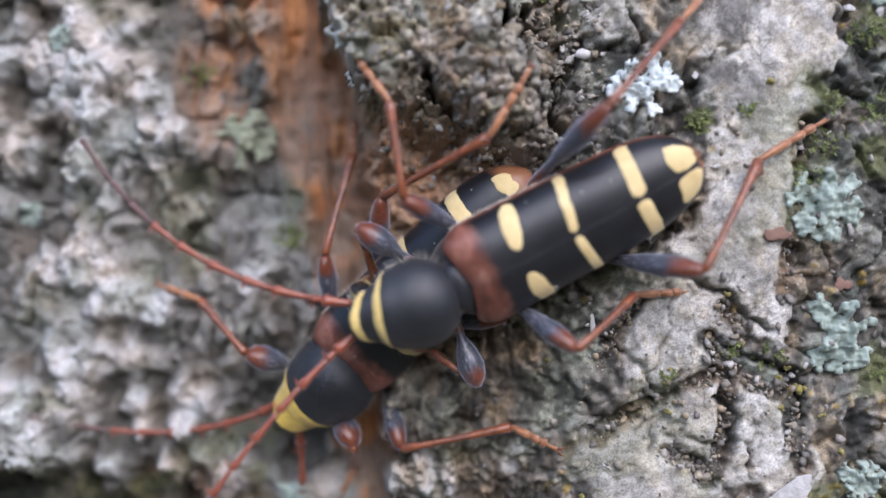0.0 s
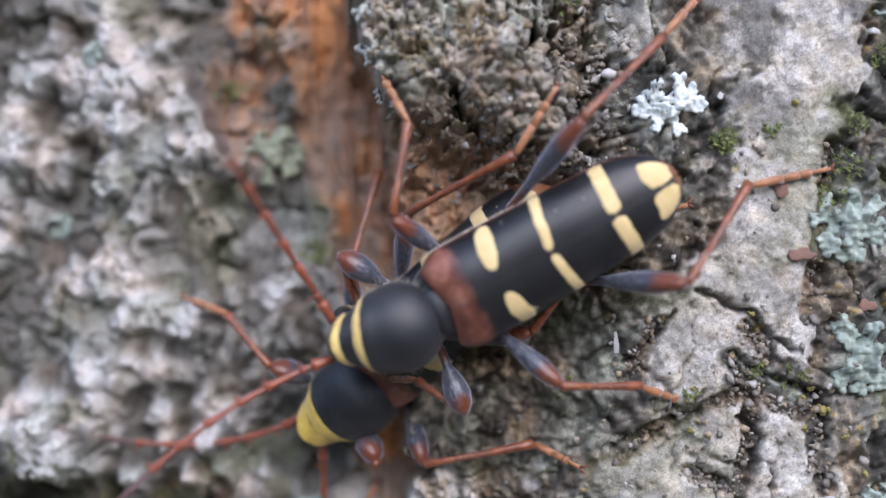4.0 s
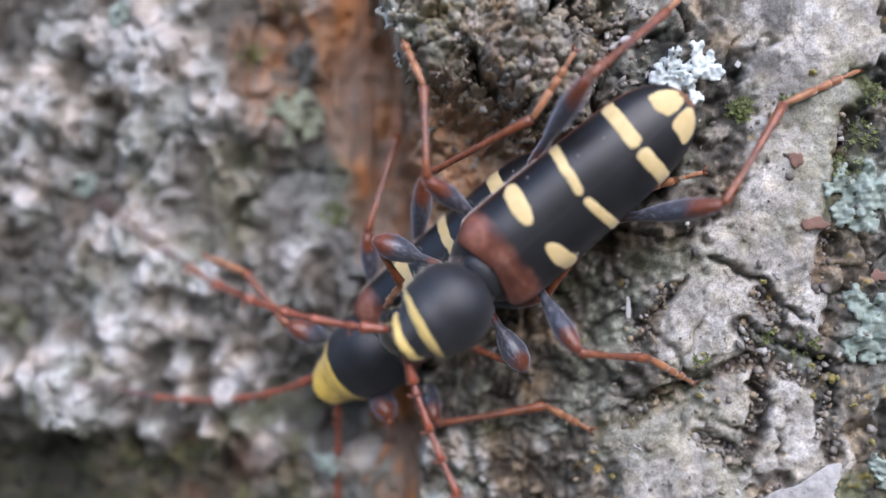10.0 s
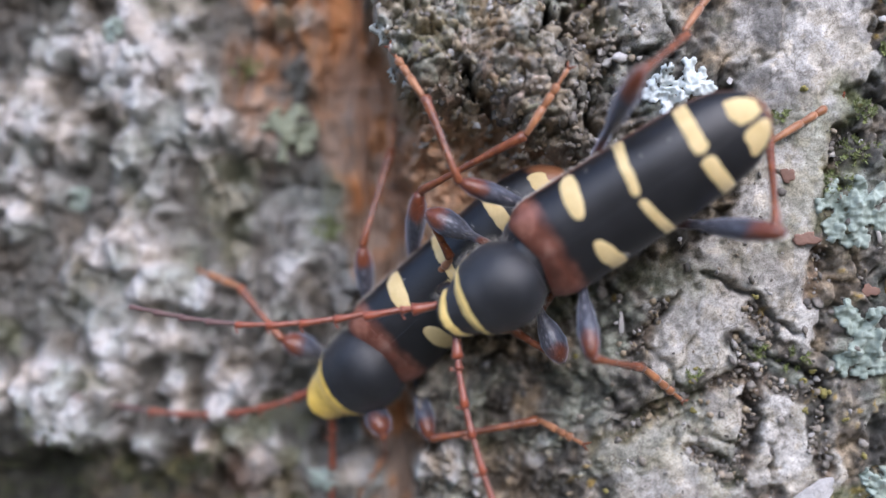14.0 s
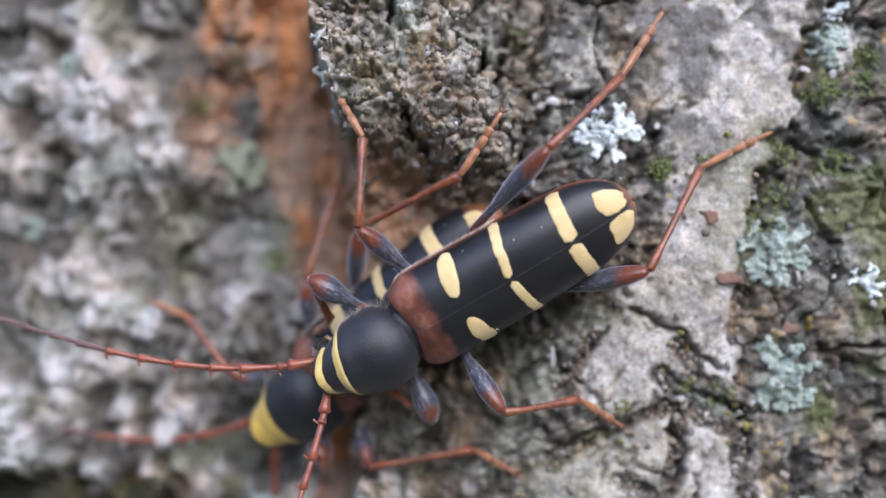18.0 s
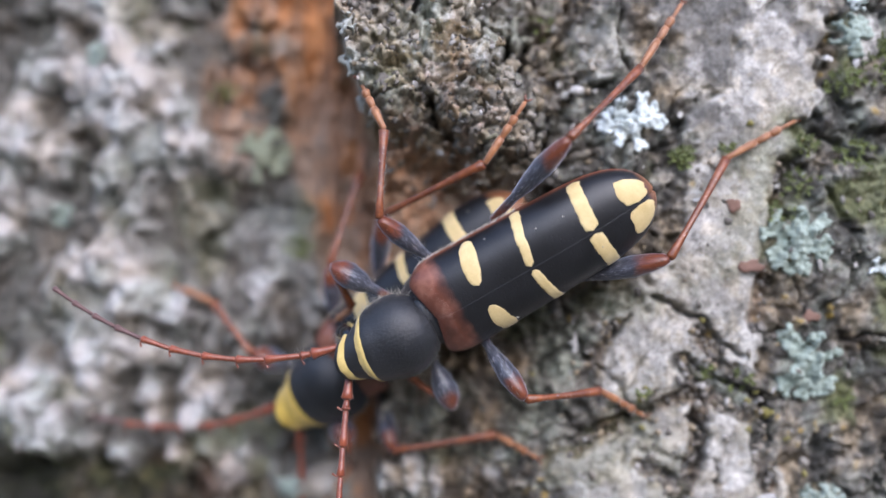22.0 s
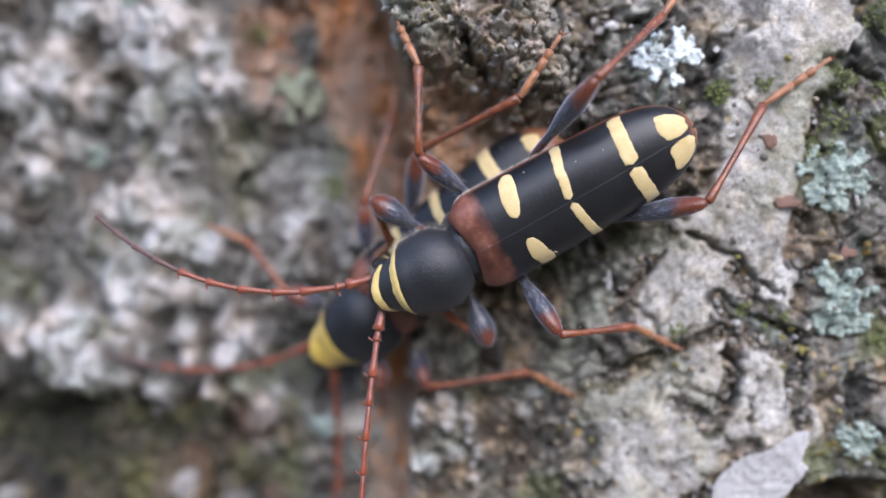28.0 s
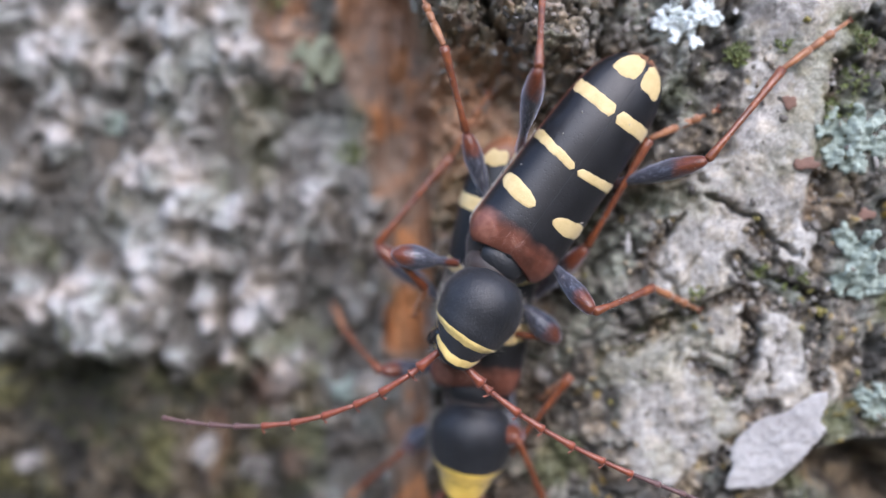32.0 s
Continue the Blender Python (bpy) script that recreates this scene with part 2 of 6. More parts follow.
M_BARK = make_bark_material()
M_LICHEN = two_scale("lichen_pale", (0.5, 0.56, 0.55), (0.72, 0.77, 0.76), 0.8, 900, 9000, 0.5, 0.05, 0.2)
M_LICHEN_CRUST = two_scale("lichen_crust", (0.17, 0.19, 0.12), (0.38, 0.40, 0.29), 0.85, 1300, 9000, 0.6, 0.08, 0.2)
M_LICHEN_GREY = two_scale("lichen_ash", (0.36, 0.37, 0.33), (0.58, 0.59, 0.55), 0.85, 900, 9000, 0.6, 0.06, 0.2)
M_LICHEN_GREEN = two_scale("lichen_grey_green", (0.19, 0.24, 0.20), (0.37, 0.43, 0.375), 0.8, 900, 9000, 0.5, 0.05, 0.2)
M_MOSS = two_scale("moss_green", (0.05, 0.06, 0.018), (0.20, 0.24, 0.065), 0.75, 900, 9000, 0.4, 0.05, 0.2)
M_MOSS_DARK = two_scale("moss_dark", (0.016, 0.018, 0.007), (0.075, 0.082, 0.026), 0.8, 900, 9000, 0.4, 0.05, 0.1)
M_EARTH = two_scale("leaf_litter", (0.05, 0.045, 0.03), (0.16, 0.15, 0.10), 0.9, 3, 60, 0.6, 10.0)


# ---- mesh helpers ----
def link(name, verts, faces, mat, parent=None, label="", smooth=True):
    me = bpy.data.meshes.new(name)
    me.from_pydata([tuple(v) for v in verts], [], faces)
    me.materials.append(mat)
    if smooth:
        me.shade_smooth()
    me.update()
    ob = new(name, me)
    ob.parent = parent
    return tagged(ob, label)


def part(name, bm, mat, parent, label=""):
    me = bpy.data.meshes.new(name)
    bmesh.ops.recalc_face_normals(bm, faces=bm.faces)
    bm.to_mesh(me)
    bm.free()
    me.materials.append(mat)
    me.shade_smooth()
    ob = new(name, me)
    ob.parent = parent
    return tagged(ob, label)


def tube_rings(bm, rings, caps=True):
    """Skin a list of rings, each a list of points, into one closed hull."""
    made = [[bm.verts.new(p) for p in ring] for ring in rings]
    n = len(made[0])
    for a, b in zip(made, made[1:]):
        for i in range(n):
            bm.faces.new((a[i], a[(i + 1) % n], b[(i + 1) % n], b[i]))
    if caps:
        bm.faces.new(made[0][::-1])
        bm.faces.new(made[-1])


def limb(profile, n=12, flat=1.0, bend=0.0):
    """A hull along x through (x, radius) pairs in millimetres; bend bows it upwards."""
    bm = bmesh.new()
    end = profile[-1][0]
    rings = []
    for x, r in profile:
        up = bend * 4 * (x / end) * (1 - x / end)
        rings.append([(x * MM, r * math.cos(a) * MM * flat, (up + r * math.sin(a)) * MM) for a in (2 * math.pi * k / n for k in range(n))])
    tube_rings(bm, rings)
    return bm


def blob(bm, centre, radii, turn=None, seg=20, rings=12):
    m = Matrix.Translation(Vector(centre) * MM) @ (turn.to_4x4() if turn else Matrix()) @ Matrix.Diagonal((*[r * MM for r in radii], 1))
    bmesh.ops.create_uvsphere(bm, u_segments=seg, v_segments=rings, radius=1, matrix=m)


# ---- the beetles ----
# lengths of the beetle in millimetres: x ahead, y to its left, z up from its back
# sizes that differ from beetle to beetle
SIZES = {"pronotum": 1.51, "elytron": 9.05}


def elytron_point(u, v, side, lift=0.0):
    """A point of a wing case: u from base to tip, v from the seam to the outer edge."""
    if u < 0.10:
        w = 1.76 * (0.74 + 0.26 * math.sqrt(max(0.0, 1 - (1 - u / 0.10) ** 2)))
    elif u < 0.62:
        w = 1.76 - 0.12 * ((u - 0.10) / 0.52) ** 1.5
    else:
        s = (u - 0.62) / 0.38
        w = (1.64 - 0.13 * s) * max(0.0, 1 - s ** 3.4) ** 0.5
    h = 1.28 - 0.42 * max(0.0, 1 - u / 0.16) ** 2 - 0.55 * max(0.0, (u - 0.55) / 0.45) ** 2
    if u > 0.93:
        h *= 1 - 0.45 * ((u - 0.93) / 0.07) ** 2
    th = v * radians(104)
    c = math.cos(th)
    y = (w + lift) * math.sin(th) ** 0.92 if th > 0 else 0.0
    z = (h + lift) * math.copysign(abs(c) ** 0.85, c)
    seam = 0.003 + 0.03 * max(0.0, (u - 0.96) / 0.04) ** 2
    y = seam * (1 - v) + y
    x = -0.42 - (SIZES["elytron"] - 0.12) * (u - 0.008 * (1 - v) ** 6 * max(0.0, (u - 0.9) / 0.1))
    x -= max(0.0, 1 - u / 0.15) ** 1.5 * (0.34 * max(0.0, 1 - v / 0.75) ** 1.2 + 0.3 * max(0.0, v - 0.7) / 0.3)
    return Vector((x, side * y, z))


def elytron(parent, side):
    """One wing case with its turned-in edge."""
    nu, nv = 64, 25
    vs = [0.0, 0.004, 0.015] + [0.04 + 0.95 * k / 21 for k in range(22)] + [1.0]
    bm = bmesh.new()
    us = [0.5 - 0.5 * math.cos(math.pi * i / nu) for i in range(nu + 1)]
    top = [[bm.verts.new(elytron_point(u * 0.999, vs[j], side) * MM) for j in range(nv + 1)] for u in us]
    low = [[bm.verts.new((elytron_point(u * 0.999, vs[j], side) * 0.97 - Vector((0, 0, 0.14))) * MM) for j in range(nv + 1)] for u in us]
    for i in range(nu):
        for j in range(nv):
            bm.faces.new((top[i][j], top[i + 1][j], top[i + 1][j + 1], top[i][j + 1]))
            bm.faces.new((low[i][j], low[i][j + 1], low[i + 1][j + 1], low[i + 1][j]))
        for j in (0, nv):
            bm.faces.new((top[i][j], low[i][j], low[i + 1][j], top[i + 1][j]))
    for i in (0, nu):
        for j in range(nv):
            bm.faces.new((top[i][j], top[i][j + 1], low[i][j + 1], low[i][j]))
    return part("elytron", bm, M_ELYTRON, parent)


def wing_mark(parent, side, v0, v1, centre, half, name, round_by=2.0, seed=0.0):
    """A pale mark that lies on a wing case: centre(v) and half(v) give its run and width along the case."""
    nv, nu = 26, 10
    bm = bmesh.new()
    grid = []
    for j in range(nv + 1):
        s = j / nv
        v = v0 + (v1 - v0) * s
        e = (1 - abs(2 * s - 1) ** round_by) ** (1 / round_by) if round_by else 1.0
        jit = 0.006 * noise.noise((v * 7, seed, side)) + 0.002 * noise.noise((v * 25, seed, side))
        c, h = centre(v) + jit, max(half(v) * e + 0.003 * noise.noise((v * 22, seed + 5, side)) * e, 0.0004)
        grid.append([bm.verts.new(elytron_point(min(c + h * (2 * i / nu - 1), 0.994), v, side, 0.018 * (1 - (2 * i / nu - 1) ** 6)) * MM) for i in range(nu + 1)])
    for a, b in zip(grid, grid[1:]):
        for i in range(nu):
            bm.faces.new((a[i], a[i + 1], b[i + 1], b[i]))
    return part(name, bm, M_YELLOW, parent, "cream-yellow velvety mark")


def pronotum_radius(s):
    """A globe cut off behind, with a raised hind rim, and a short ringed neck in front."""
    globe = math.sqrt(max(0.0, 1 - ((s - 0.44) / 0.52) ** 2))
    ahead = min(1.0, max(0.0, (s - 0.45) / 0.3))
    neck = 0.70 * ahead * ahead * (3 - 2 * ahead) - 0.10 * max(0.0, s - 0.78) / 0.2
    groove = 0.03 * math.exp(-((s - 0.825) / 0.02) ** 2)
    return SIZES["pronotum"] * ((globe ** 5 + max(neck, 0.0) ** 5) ** 0.2 - groove) + 0.05 * math.exp(-((s - 0.025) / 0.018) ** 2)


def pronotum_point(s, a, lift=0.0):
    r = pronotum_radius(s) + lift
    return Vector((0.08 + 2.78 * s + 0.85 * s ** 3 * math.sin(a), r * math.cos(a), r * 0.93 * math.sin(a) + 0.05 - 0.16 * s)) * MM


def collar_band(parent, s0, s1, a0, a1, seed, mat):
    bm = bmesh.new()
    n = 60
    rows = []
    for k in range(n + 1):
        a = radians(a0 + (a1 - a0) * k / n)
        w = 0.012 * noise.noise((k * 0.22, seed, 0))
        rows.append([bm.verts.new(pronotum_point(s0 + w + (s1 - s0) * i / 4, a, 0.03 if 0 < i < 4 else 0.004)) for i in range(5)])
    for p, q in zip(rows, rows[1:]):
        for i in range(4):
            bm.faces.new((p[i], p[i + 1], q[i + 1], q[i]))
    return part("collar_band", bm, mat, parent, "yellow hairy collar band")


def hairs(parent, name, points, length, mat=M_HAIR, width=0.014):
    """Fine bristles: tapered three-sided spines at (point, direction) pairs in metres."""
    verts, faces = [], []
    for p, d in points:
        d = d.normalized()
        u = d.orthogonal().normalized() * width * MM
        w = d.cross(u)
        k = len(verts)
        verts += [p + u, p - u * 0.5 + w * 0.87, p - u * 0.5 - w * 0.87, p + d * length * MM * random.uniform(0.6, 1.15)]
        faces += [(k, k + 1, k + 3), (k + 1, k + 2, k + 3), (k + 2, k, k + 3)]
    ob = link(name, verts, faces, mat, parent)
    return tagged(ob, "fine pale bristles", kind="stuff")


ANTENNA = (1.0, 0.38, 1.25, 1.0, 1.2, 1.15, 1.05, 1.0, 0.9, 0.85, 0.85)
LEGS = {"fore": (2.5, 2.0, 1.4), "mid": (3.3, 3.15, 2.2), "hind": (4.4, 4.5, 3.1)}
LEGS_BELOW = {"fore": (2.5, 2.8, 1.9), "mid": (3.0, 4.0, 1.8), "hind": (4.2, 4.5, 2.6)}
HIPS = {("fore", -1): (1.0, -0.75, -1.15), ("fore", 1): (1.0, 0.75, -1.15), ("mid", -1): (-1.62, -0.89, -1.3), ("mid", 1): (-1.59, 1.3, -0.5),
        ("hind", -1): (-4.04, -1.6, -0.8), ("hind", 1): (-4.78, 1.59, -1.05)}
HIPS_BELOW = {**HIPS, ("mid", -1): (-0.9, -1.0, -1.1), ("mid", 1): (-0.9, 1.5, -1.1), ("hind", -1): (-3.0, -1.0, -1.2), ("hind", 1): (-3.4, 1.2, -1.2)}
COLLAR = ((0.77, 0.83), (0.925, 0.98))
COLLAR_BELOW = ((0.75, 0.862), (0.866, 1.0))


def make_beetle(label, legs, hips, collar, band, girth, length, patch):
    SIZES["pronotum"], SIZES["elytron"] = girth, length
    root = new("longhorn_beetle")
    tagged(root, label, "beetle", "mating beetles")
    made = {"root": root, "antenna": {}, "leg": {}, "legs": legs, "hips": hips}
    for side in (-1, 1):
        e = elytron(root, side)
        wing_mark(e, side, 0.11, 0.76, lambda v: 0.236 + 0.055 * v, lambda v: 0.0345, "wing_spot", 2.3, 1.0)
        wing_mark(e, side, 0.015, 0.84, lambda v: 0.450 + 0.055 * v, lambda v: 0.0175 + 0.005 * v, "wing_band", 12.0, 2.0)
        wing_mark(e, side, 0.015, 0.80, lambda v: 0.716 + 0.030 * v, lambda v: 0.029 - 0.002 * v, "wing_band", 12.0, 3.0)
        wing_mark(e, side, 0.02, 0.47, lambda v: 0.904 + 0.28 * (patch - 0.001) - 0.010 * v, lambda v: patch, "wing_tip_patch", 3.6, 4.0)
        pts = []
        for _ in range(420):
            u, v = 0.085 * random.random() ** 1.1, 0.005 + 0.36 * random.random() ** 2.2
            p = elytron_point(u, v, side) * MM
            pts.append((p, Vector((-1.0, -side * random.uniform(0.05, 0.45), random.uniform(0.1, 0.4)))))
        hairs(e, "bristles", pts, 0.22, M_BASE_DOWN, 0.0034)
        for k in range(3):
            bm = bmesh.new()
            u, v = random.uniform(0.2, 0.85), random.uniform(0.15, 0.6)
            blob(bm, elytron_point(u, v, side, 0.01), (0.035, 0.028, 0.02), None, 6, 4)
            part("dust_speck", bm, M_HAIR, e, "tiny white dust speck")
        pts = []
        for _ in range(420):
            u = random.uniform(0.03, 0.5)
            p = elytron_point(u, random.uniform(0.86, 1.0), side) * MM
            pts.append((p, Vector((-0.8, side * 0.7, random.uniform(-0.2, 0.25)))))
        hairs(e, "edge_down", pts, 0.16, M_HAIR, 0.0055)
    bm = bmesh.new()
    rings = []
    for i in range(25):
        s = i / 24
        r = 1.55 * math.sqrt(max(0.002, 1 - abs(2 * s - 1) ** 3.0)) * (1 - 0.28 * s)
        rings.append([((0.1 - 9.2 * s) * MM, r * math.cos(a) * MM, (-0.25 + 0.8 * r * math.sin(a)) * MM) for a in (2 * math.pi * k / 20 for k in range(20))])
    tube_rings(bm, rings)
    part("abdomen", bm, M_BELLY, root, "dark brown ringed underside")
    for k in range(4):
        bm = bmesh.new()
        c = -4.2 - 1.15 * k
        r = 1.52 - 0.13 * k
        rings = [[((c + dx) * MM, (r + dr) * math.cos(a) * MM, (-0.42 + 0.78 * (r + dr) * math.sin(a)) * MM) for a in (radians(185 + 170 * j / 14) for j in range(15))] for dx, dr in ((0.45, -0.05), (0.4, 0.03), (-0.35, 0.03), (-0.45, -0.05))]
        grid = [[bm.verts.new(p) for p in ring] for ring in rings]
        for p, q in zip(grid, grid[1:]):
            for j in range(14):
                bm.faces.new((p[j], p[j + 1], q[j + 1], q[j]))
        part("belly_plate", bm, M_BELLY, root)
    bm = bmesh.new()
    blob(bm, (-1.6, 0, -0.55), (2.2, 1.62, 1.15))
    blob(bm, (0.05, 0, -0.2), (0.7, 1.05, 0.95))
    part("thorax", bm, M_BELLY, root, "dark brown breast")
    bm = bmesh.new()
    blob(bm, (-1.0, 0, 0.80), (0.36, 0.24, 0.09))
    part("scutellum", bm, M_BLACK, root, "small black shield")
    bm = bmesh.new()
    blob(bm, (-0.45, 0, 0.38), (0.62, 0.86, 0.44))
    blob(bm, (-0.1, 0, 0.1), (0.5, 0.86, 0.45))
    part("neck_plate", bm, M_BLACK, root, "glossy black plate behind the neck shield")
    # forebody: its pieces turn together about the neck
    bm = bmesh.new()
    rings = [[pronotum_point(i / 36, 2 * math.pi * k / 48) for k in range(48)] for i in range(37)]
    tube_rings(bm, rings)
    pro = part("pronotum", bm, M_BLACK, root, "globular matt black neck shield")
    collar_band(pro, *collar[0], -40, 220, 1.0, band)
    collar_band(pro, *collar[1], -30, 210, 2.0, band)
    collar_band(pro, 0.58, 0.86, -48, -4, 3.0, band)
    collar_band(pro, 0.60, 0.86, 184, 228, 4.0, band)
    pts = []
    for _ in range(420):
        s, a = random.uniform(0.02, 0.9), math.pi * 0.5 + random.choice((-1, 1)) * random.uniform(1.38, 2.3)
        p = pronotum_point(s, a)
        pts.append((p, p - Vector((1.5 * MM, 0, 0)) + Vector((random.uniform(-2, 1), 0, 0)) * MM))
    hairs(pro, "bristles", pts, 0.36, M_HAIR, 0.0042)
    pts = []
    for _ in range(700):
        s, a = random.uniform(0.04, 0.72), math.pi * 0.5 + random.uniform(-1.5, 1.5)
        p = pronotum_point(s, a)
        out = p - Vector((1.4 * MM, 0, 0))
        pts.append((p, out.normalized() * 0.45 + Vector((random.uniform(0.6, 1.0), random.uniform(-0.4, 0.4), 0))))
    hairs(pro, "nap", pts, 0.12, M_NAP, 0.003)
    bm = bmesh.new()
    blob(bm, (2.66, 0, -0.5), (0.72, 0.86, 0.9), Euler((0, radians(35), 0)).to_matrix())
    blob(bm, (3.1, 0, -1.1), (0.5, 0.7, 0.6))
    head = part("head", bm, M_FACE, root, "downturned head with cream hair")
    pts = []
    for _ in range(160):
        a, b = random.uniform(0, 6.283), random.uniform(-0.6, 1.2)
        d = Vector((0.5 + 0.5 * random.random(), math.cos(a) * 0.9, math.sin(a)))
        pts.append((Vector((2.85, 0, -0.5)) * MM + Vector((d.x * 0.6, d.y * 0.72, d.z * 0.8)) * MM, d))
    hairs(head, "bristles", pts, 0.3, M_HAIR, 0.006)
    pts = []
    for _ in range(1100):
        a, b = random.uniform(0, 6.283), random.uniform(-0.35, 1.0)
        d = Vector((0.25 + b, math.cos(a), math.sin(a))).normalized()
        pts.append((Vector((2.72, 0, -0.5)) * MM + Vector((d.x * 0.62, d.y * 0.82, d.z * 0.84)) * MM, d + Vector((0.5, 0, -0.3))))
    hairs(head, "face_down", pts, 0.26, M_COLLAR, 0.013)
    for side in (-1, 1):
        bm = bmesh.new()
        blob(bm, (2.92, side * 0.78, -0.12), (0.30, 0.24, 0.48), Euler((0, radians(-20), 0)).to_matrix())
        blob(bm, (3.06, side * 0.78, -0.6), (0.3, 0.22, 0.42))
        part("eye", bm, M_EYE, head, "kidney-shaped black eye")
        bm = bmesh.new()
        turn = Euler((0, radians(70), side * radians(25))).to_matrix()
        hub = Vector((3.32, side * 0.46, 0.0))
        rings = [[(hub + turn @ Vector(((0.19 + 0.04 * math.cos(b)) * math.cos(a), (0.19 + 0.04 * math.cos(b)) * math.sin(a), 0.04 * math.sin(b)))) * MM for b in (2 * math.pi * j / 8 for j in range(8))] for a in (2 * math.pi * k / 24 for k in range(25))]
        tube_rings(bm, rings, False)
        part("feeler_socket", bm, M_YELLOW, head, "pale cream ring")
        bm = bmesh.new()
        blob(bm, (3.35, side * 0.28, -1.6), (0.16, 0.22, 0.42))
        part("mandible", bm, M_EYE, head)
        chain = []
        for k, length in enumerate(ANTENNA):
            fat = 0.185 if k == 0 else 0.155 - 0.0065 * k
            prof = [(0, fat * 0.45), (0.05, fat * 0.72), (length * 0.35, fat * 0.75), (length * 0.72, fat * 0.92), (length - 0.06, fat * 1.22), (length, fat * 0.75)]
            hull = limb(prof, 12)
            if 0 < k < 7:
                bmesh.ops.create_cone(hull, segments=6, radius1=0.045 * MM, radius2=0.004 * MM, depth=0.3 * MM,
                                      matrix=Matrix.Translation(Vector((length - 0.02, -side * fat * 1.2, 0)) * MM) @ Matrix.Rotation(side * radians(60), 4, "Z") @ Matrix.Rotation(radians(90), 4, "Y"))
            seg = part("feeler_joint", hull, M_FEELER if k < 7 else M_FEELER_TIP, root, "" if k < 7 else "dusky brown end joint")
            chain.append(seg)
        made["antenna"][side] = chain
    for kind, (a, b, c) in legs.items():
        for side in (-1, 1):
            club = {"fore": 0.58, "mid": 0.45, "hind": 0.47}[kind]
            prof = [(0, 0.15), (0.12, 0.2), (a * 0.3, 0.2), (a * 0.5, club * 0.8), (a * 0.7, club), (a * 0.86, club * 0.82), (a * 0.96, 0.26), (a, 0.14)]
            fem = part("thigh", limb(prof, 16, 0.8), M_FEMUR, root, "club-shaped dark thigh with pale down")
            pts = []
            for _ in range(90):
                x, ang = random.uniform(0.3, 0.95) * a, random.uniform(0, 6.28)
                p = Vector((x, 0.3 * math.cos(ang), 0.36 * math.sin(ang))) * MM
                pts.append((p, Vector((0.9, 0.5 * math.cos(ang), 0.5 * math.sin(ang)))))
            hairs(fem, "down", pts, 0.2, M_HAIR, 0.005)
            prof = [(0, 0.10), (0.1, 0.17), (b * 0.25, 0.112), (b * 0.6, 0.125), (b * 0.9, 0.17), (b - 0.05, 0.195), (b, 0.11)]
            tib = part("shin", limb(prof, 12, 1.0, 0.06), M_RED, root, "slender red-brown shin")
            pts = []
            for _ in range(70):
                x, ang = random.uniform(0.15, 0.98) * b, random.uniform(0, 6.28)
                pts.append((Vector((x, 0.13 * math.cos(ang), 0.15 * math.sin(ang))) * MM, Vector((0.8, 0.6 * math.cos(ang), 0.6 * math.sin(ang)))))
            hairs(tib, "bristles", pts, 0.17, M_HAIR, 0.005)
            l1, l2, l3 = c * 0.42, c * 0.2, c * 0.14
            tar = part("foot", limb([(0, 0.07), (0.06, 0.1), (l1 * 0.8, 0.14), (l1, 0.12)], 10, 1.1), M_TARSUS, root, "jointed orange-brown foot")
            x = l1
            for length, wide in ((l2, 0.135), (l3, 0.15), (c - l1 - l2 - l3, 0.075)):
                j = part("foot_joint", limb([(-0.03, 0.05), (0.04, wide * 0.75), (length * 0.75, wide), (length, wide * 0.75)], 10, 1.15), M_TARSUS, tar)
                j.matrix_basis = pose(x * MM, 0, 0)
                x += length
            for s2 in (-1, 1):
                j = part("claw", limb([(0, 0.05), (0.15, 0.045), (0.34, 0.01)], 6, 1.0, 0.05), M_RED, tar)
                j.matrix_basis = pose(c * MM, 0, 0, 0, 20, s2 * 35)
            made["leg"][kind, side] = (fem, tib, tar)
    return made


def body_matrix(row):
    """From seconds, place in millimetres, heading in the trunk's face, nose down and roll in degrees."""
    t, x, y, z, heading, nose, roll = row[:7]
    h = radians(heading)
    face = Matrix(((math.cos(h), -math.sin(h), 0), (0, 0, -1), (math.sin(h), math.cos(h), 0))).to_4x4()
    return Matrix.Translation(Vector((x, y, z)) * MM) @ face @ Matrix.Rotation(radians(nose), 4, "Y") @ Matrix.Rotation(radians(roll), 4, "X")


def between(rows, t):
    """Straight interpolation of rows of seconds and vectors."""
    if t <= rows[0][0]:
        return [Vector(v) * MM for v in rows[0][1:]]
    for p, q in zip(rows, rows[1:]):
        if t <= q[0]:
            f = (t - p[0]) / (q[0] - p[0])
            return [Vector(a).lerp(Vector(b), f) * MM for a, b in zip(p[1:], q[1:])]
    return [Vector(v) * MM for v in rows[-1][1:]]


def aim(p, q, up):
    """The pose at p whose x axis points to q and whose z axis leans to up."""
    x = (q - p).normalized()
    y = up.cross(x).normalized()
    m = Matrix((x, y, x.cross(y))).transposed().to_4x4()
    m.translation = p
    return m


def knee_of(hip, ankle, a, b, pole):
    d = (ankle - hip).length
    x = (ankle - hip).normalized()
    d = min(d, (a + b) * 0.999)
    k = (a * a - b * b + d * d) / (2 * d)
    out = pole - x * pole.dot(x)
    out.normalize()
    return hip + x * k + out * math.sqrt(max(0.0, a * a - k * k)), hip + x * d


def forebody(row):
    return Matrix.Translation(Vector((row[8], 0.3, 0)) * MM) @ Matrix.Rotation(radians(row[7]), 4, "Z") @ Matrix.Rotation(radians(row[9]), 4, "Y")


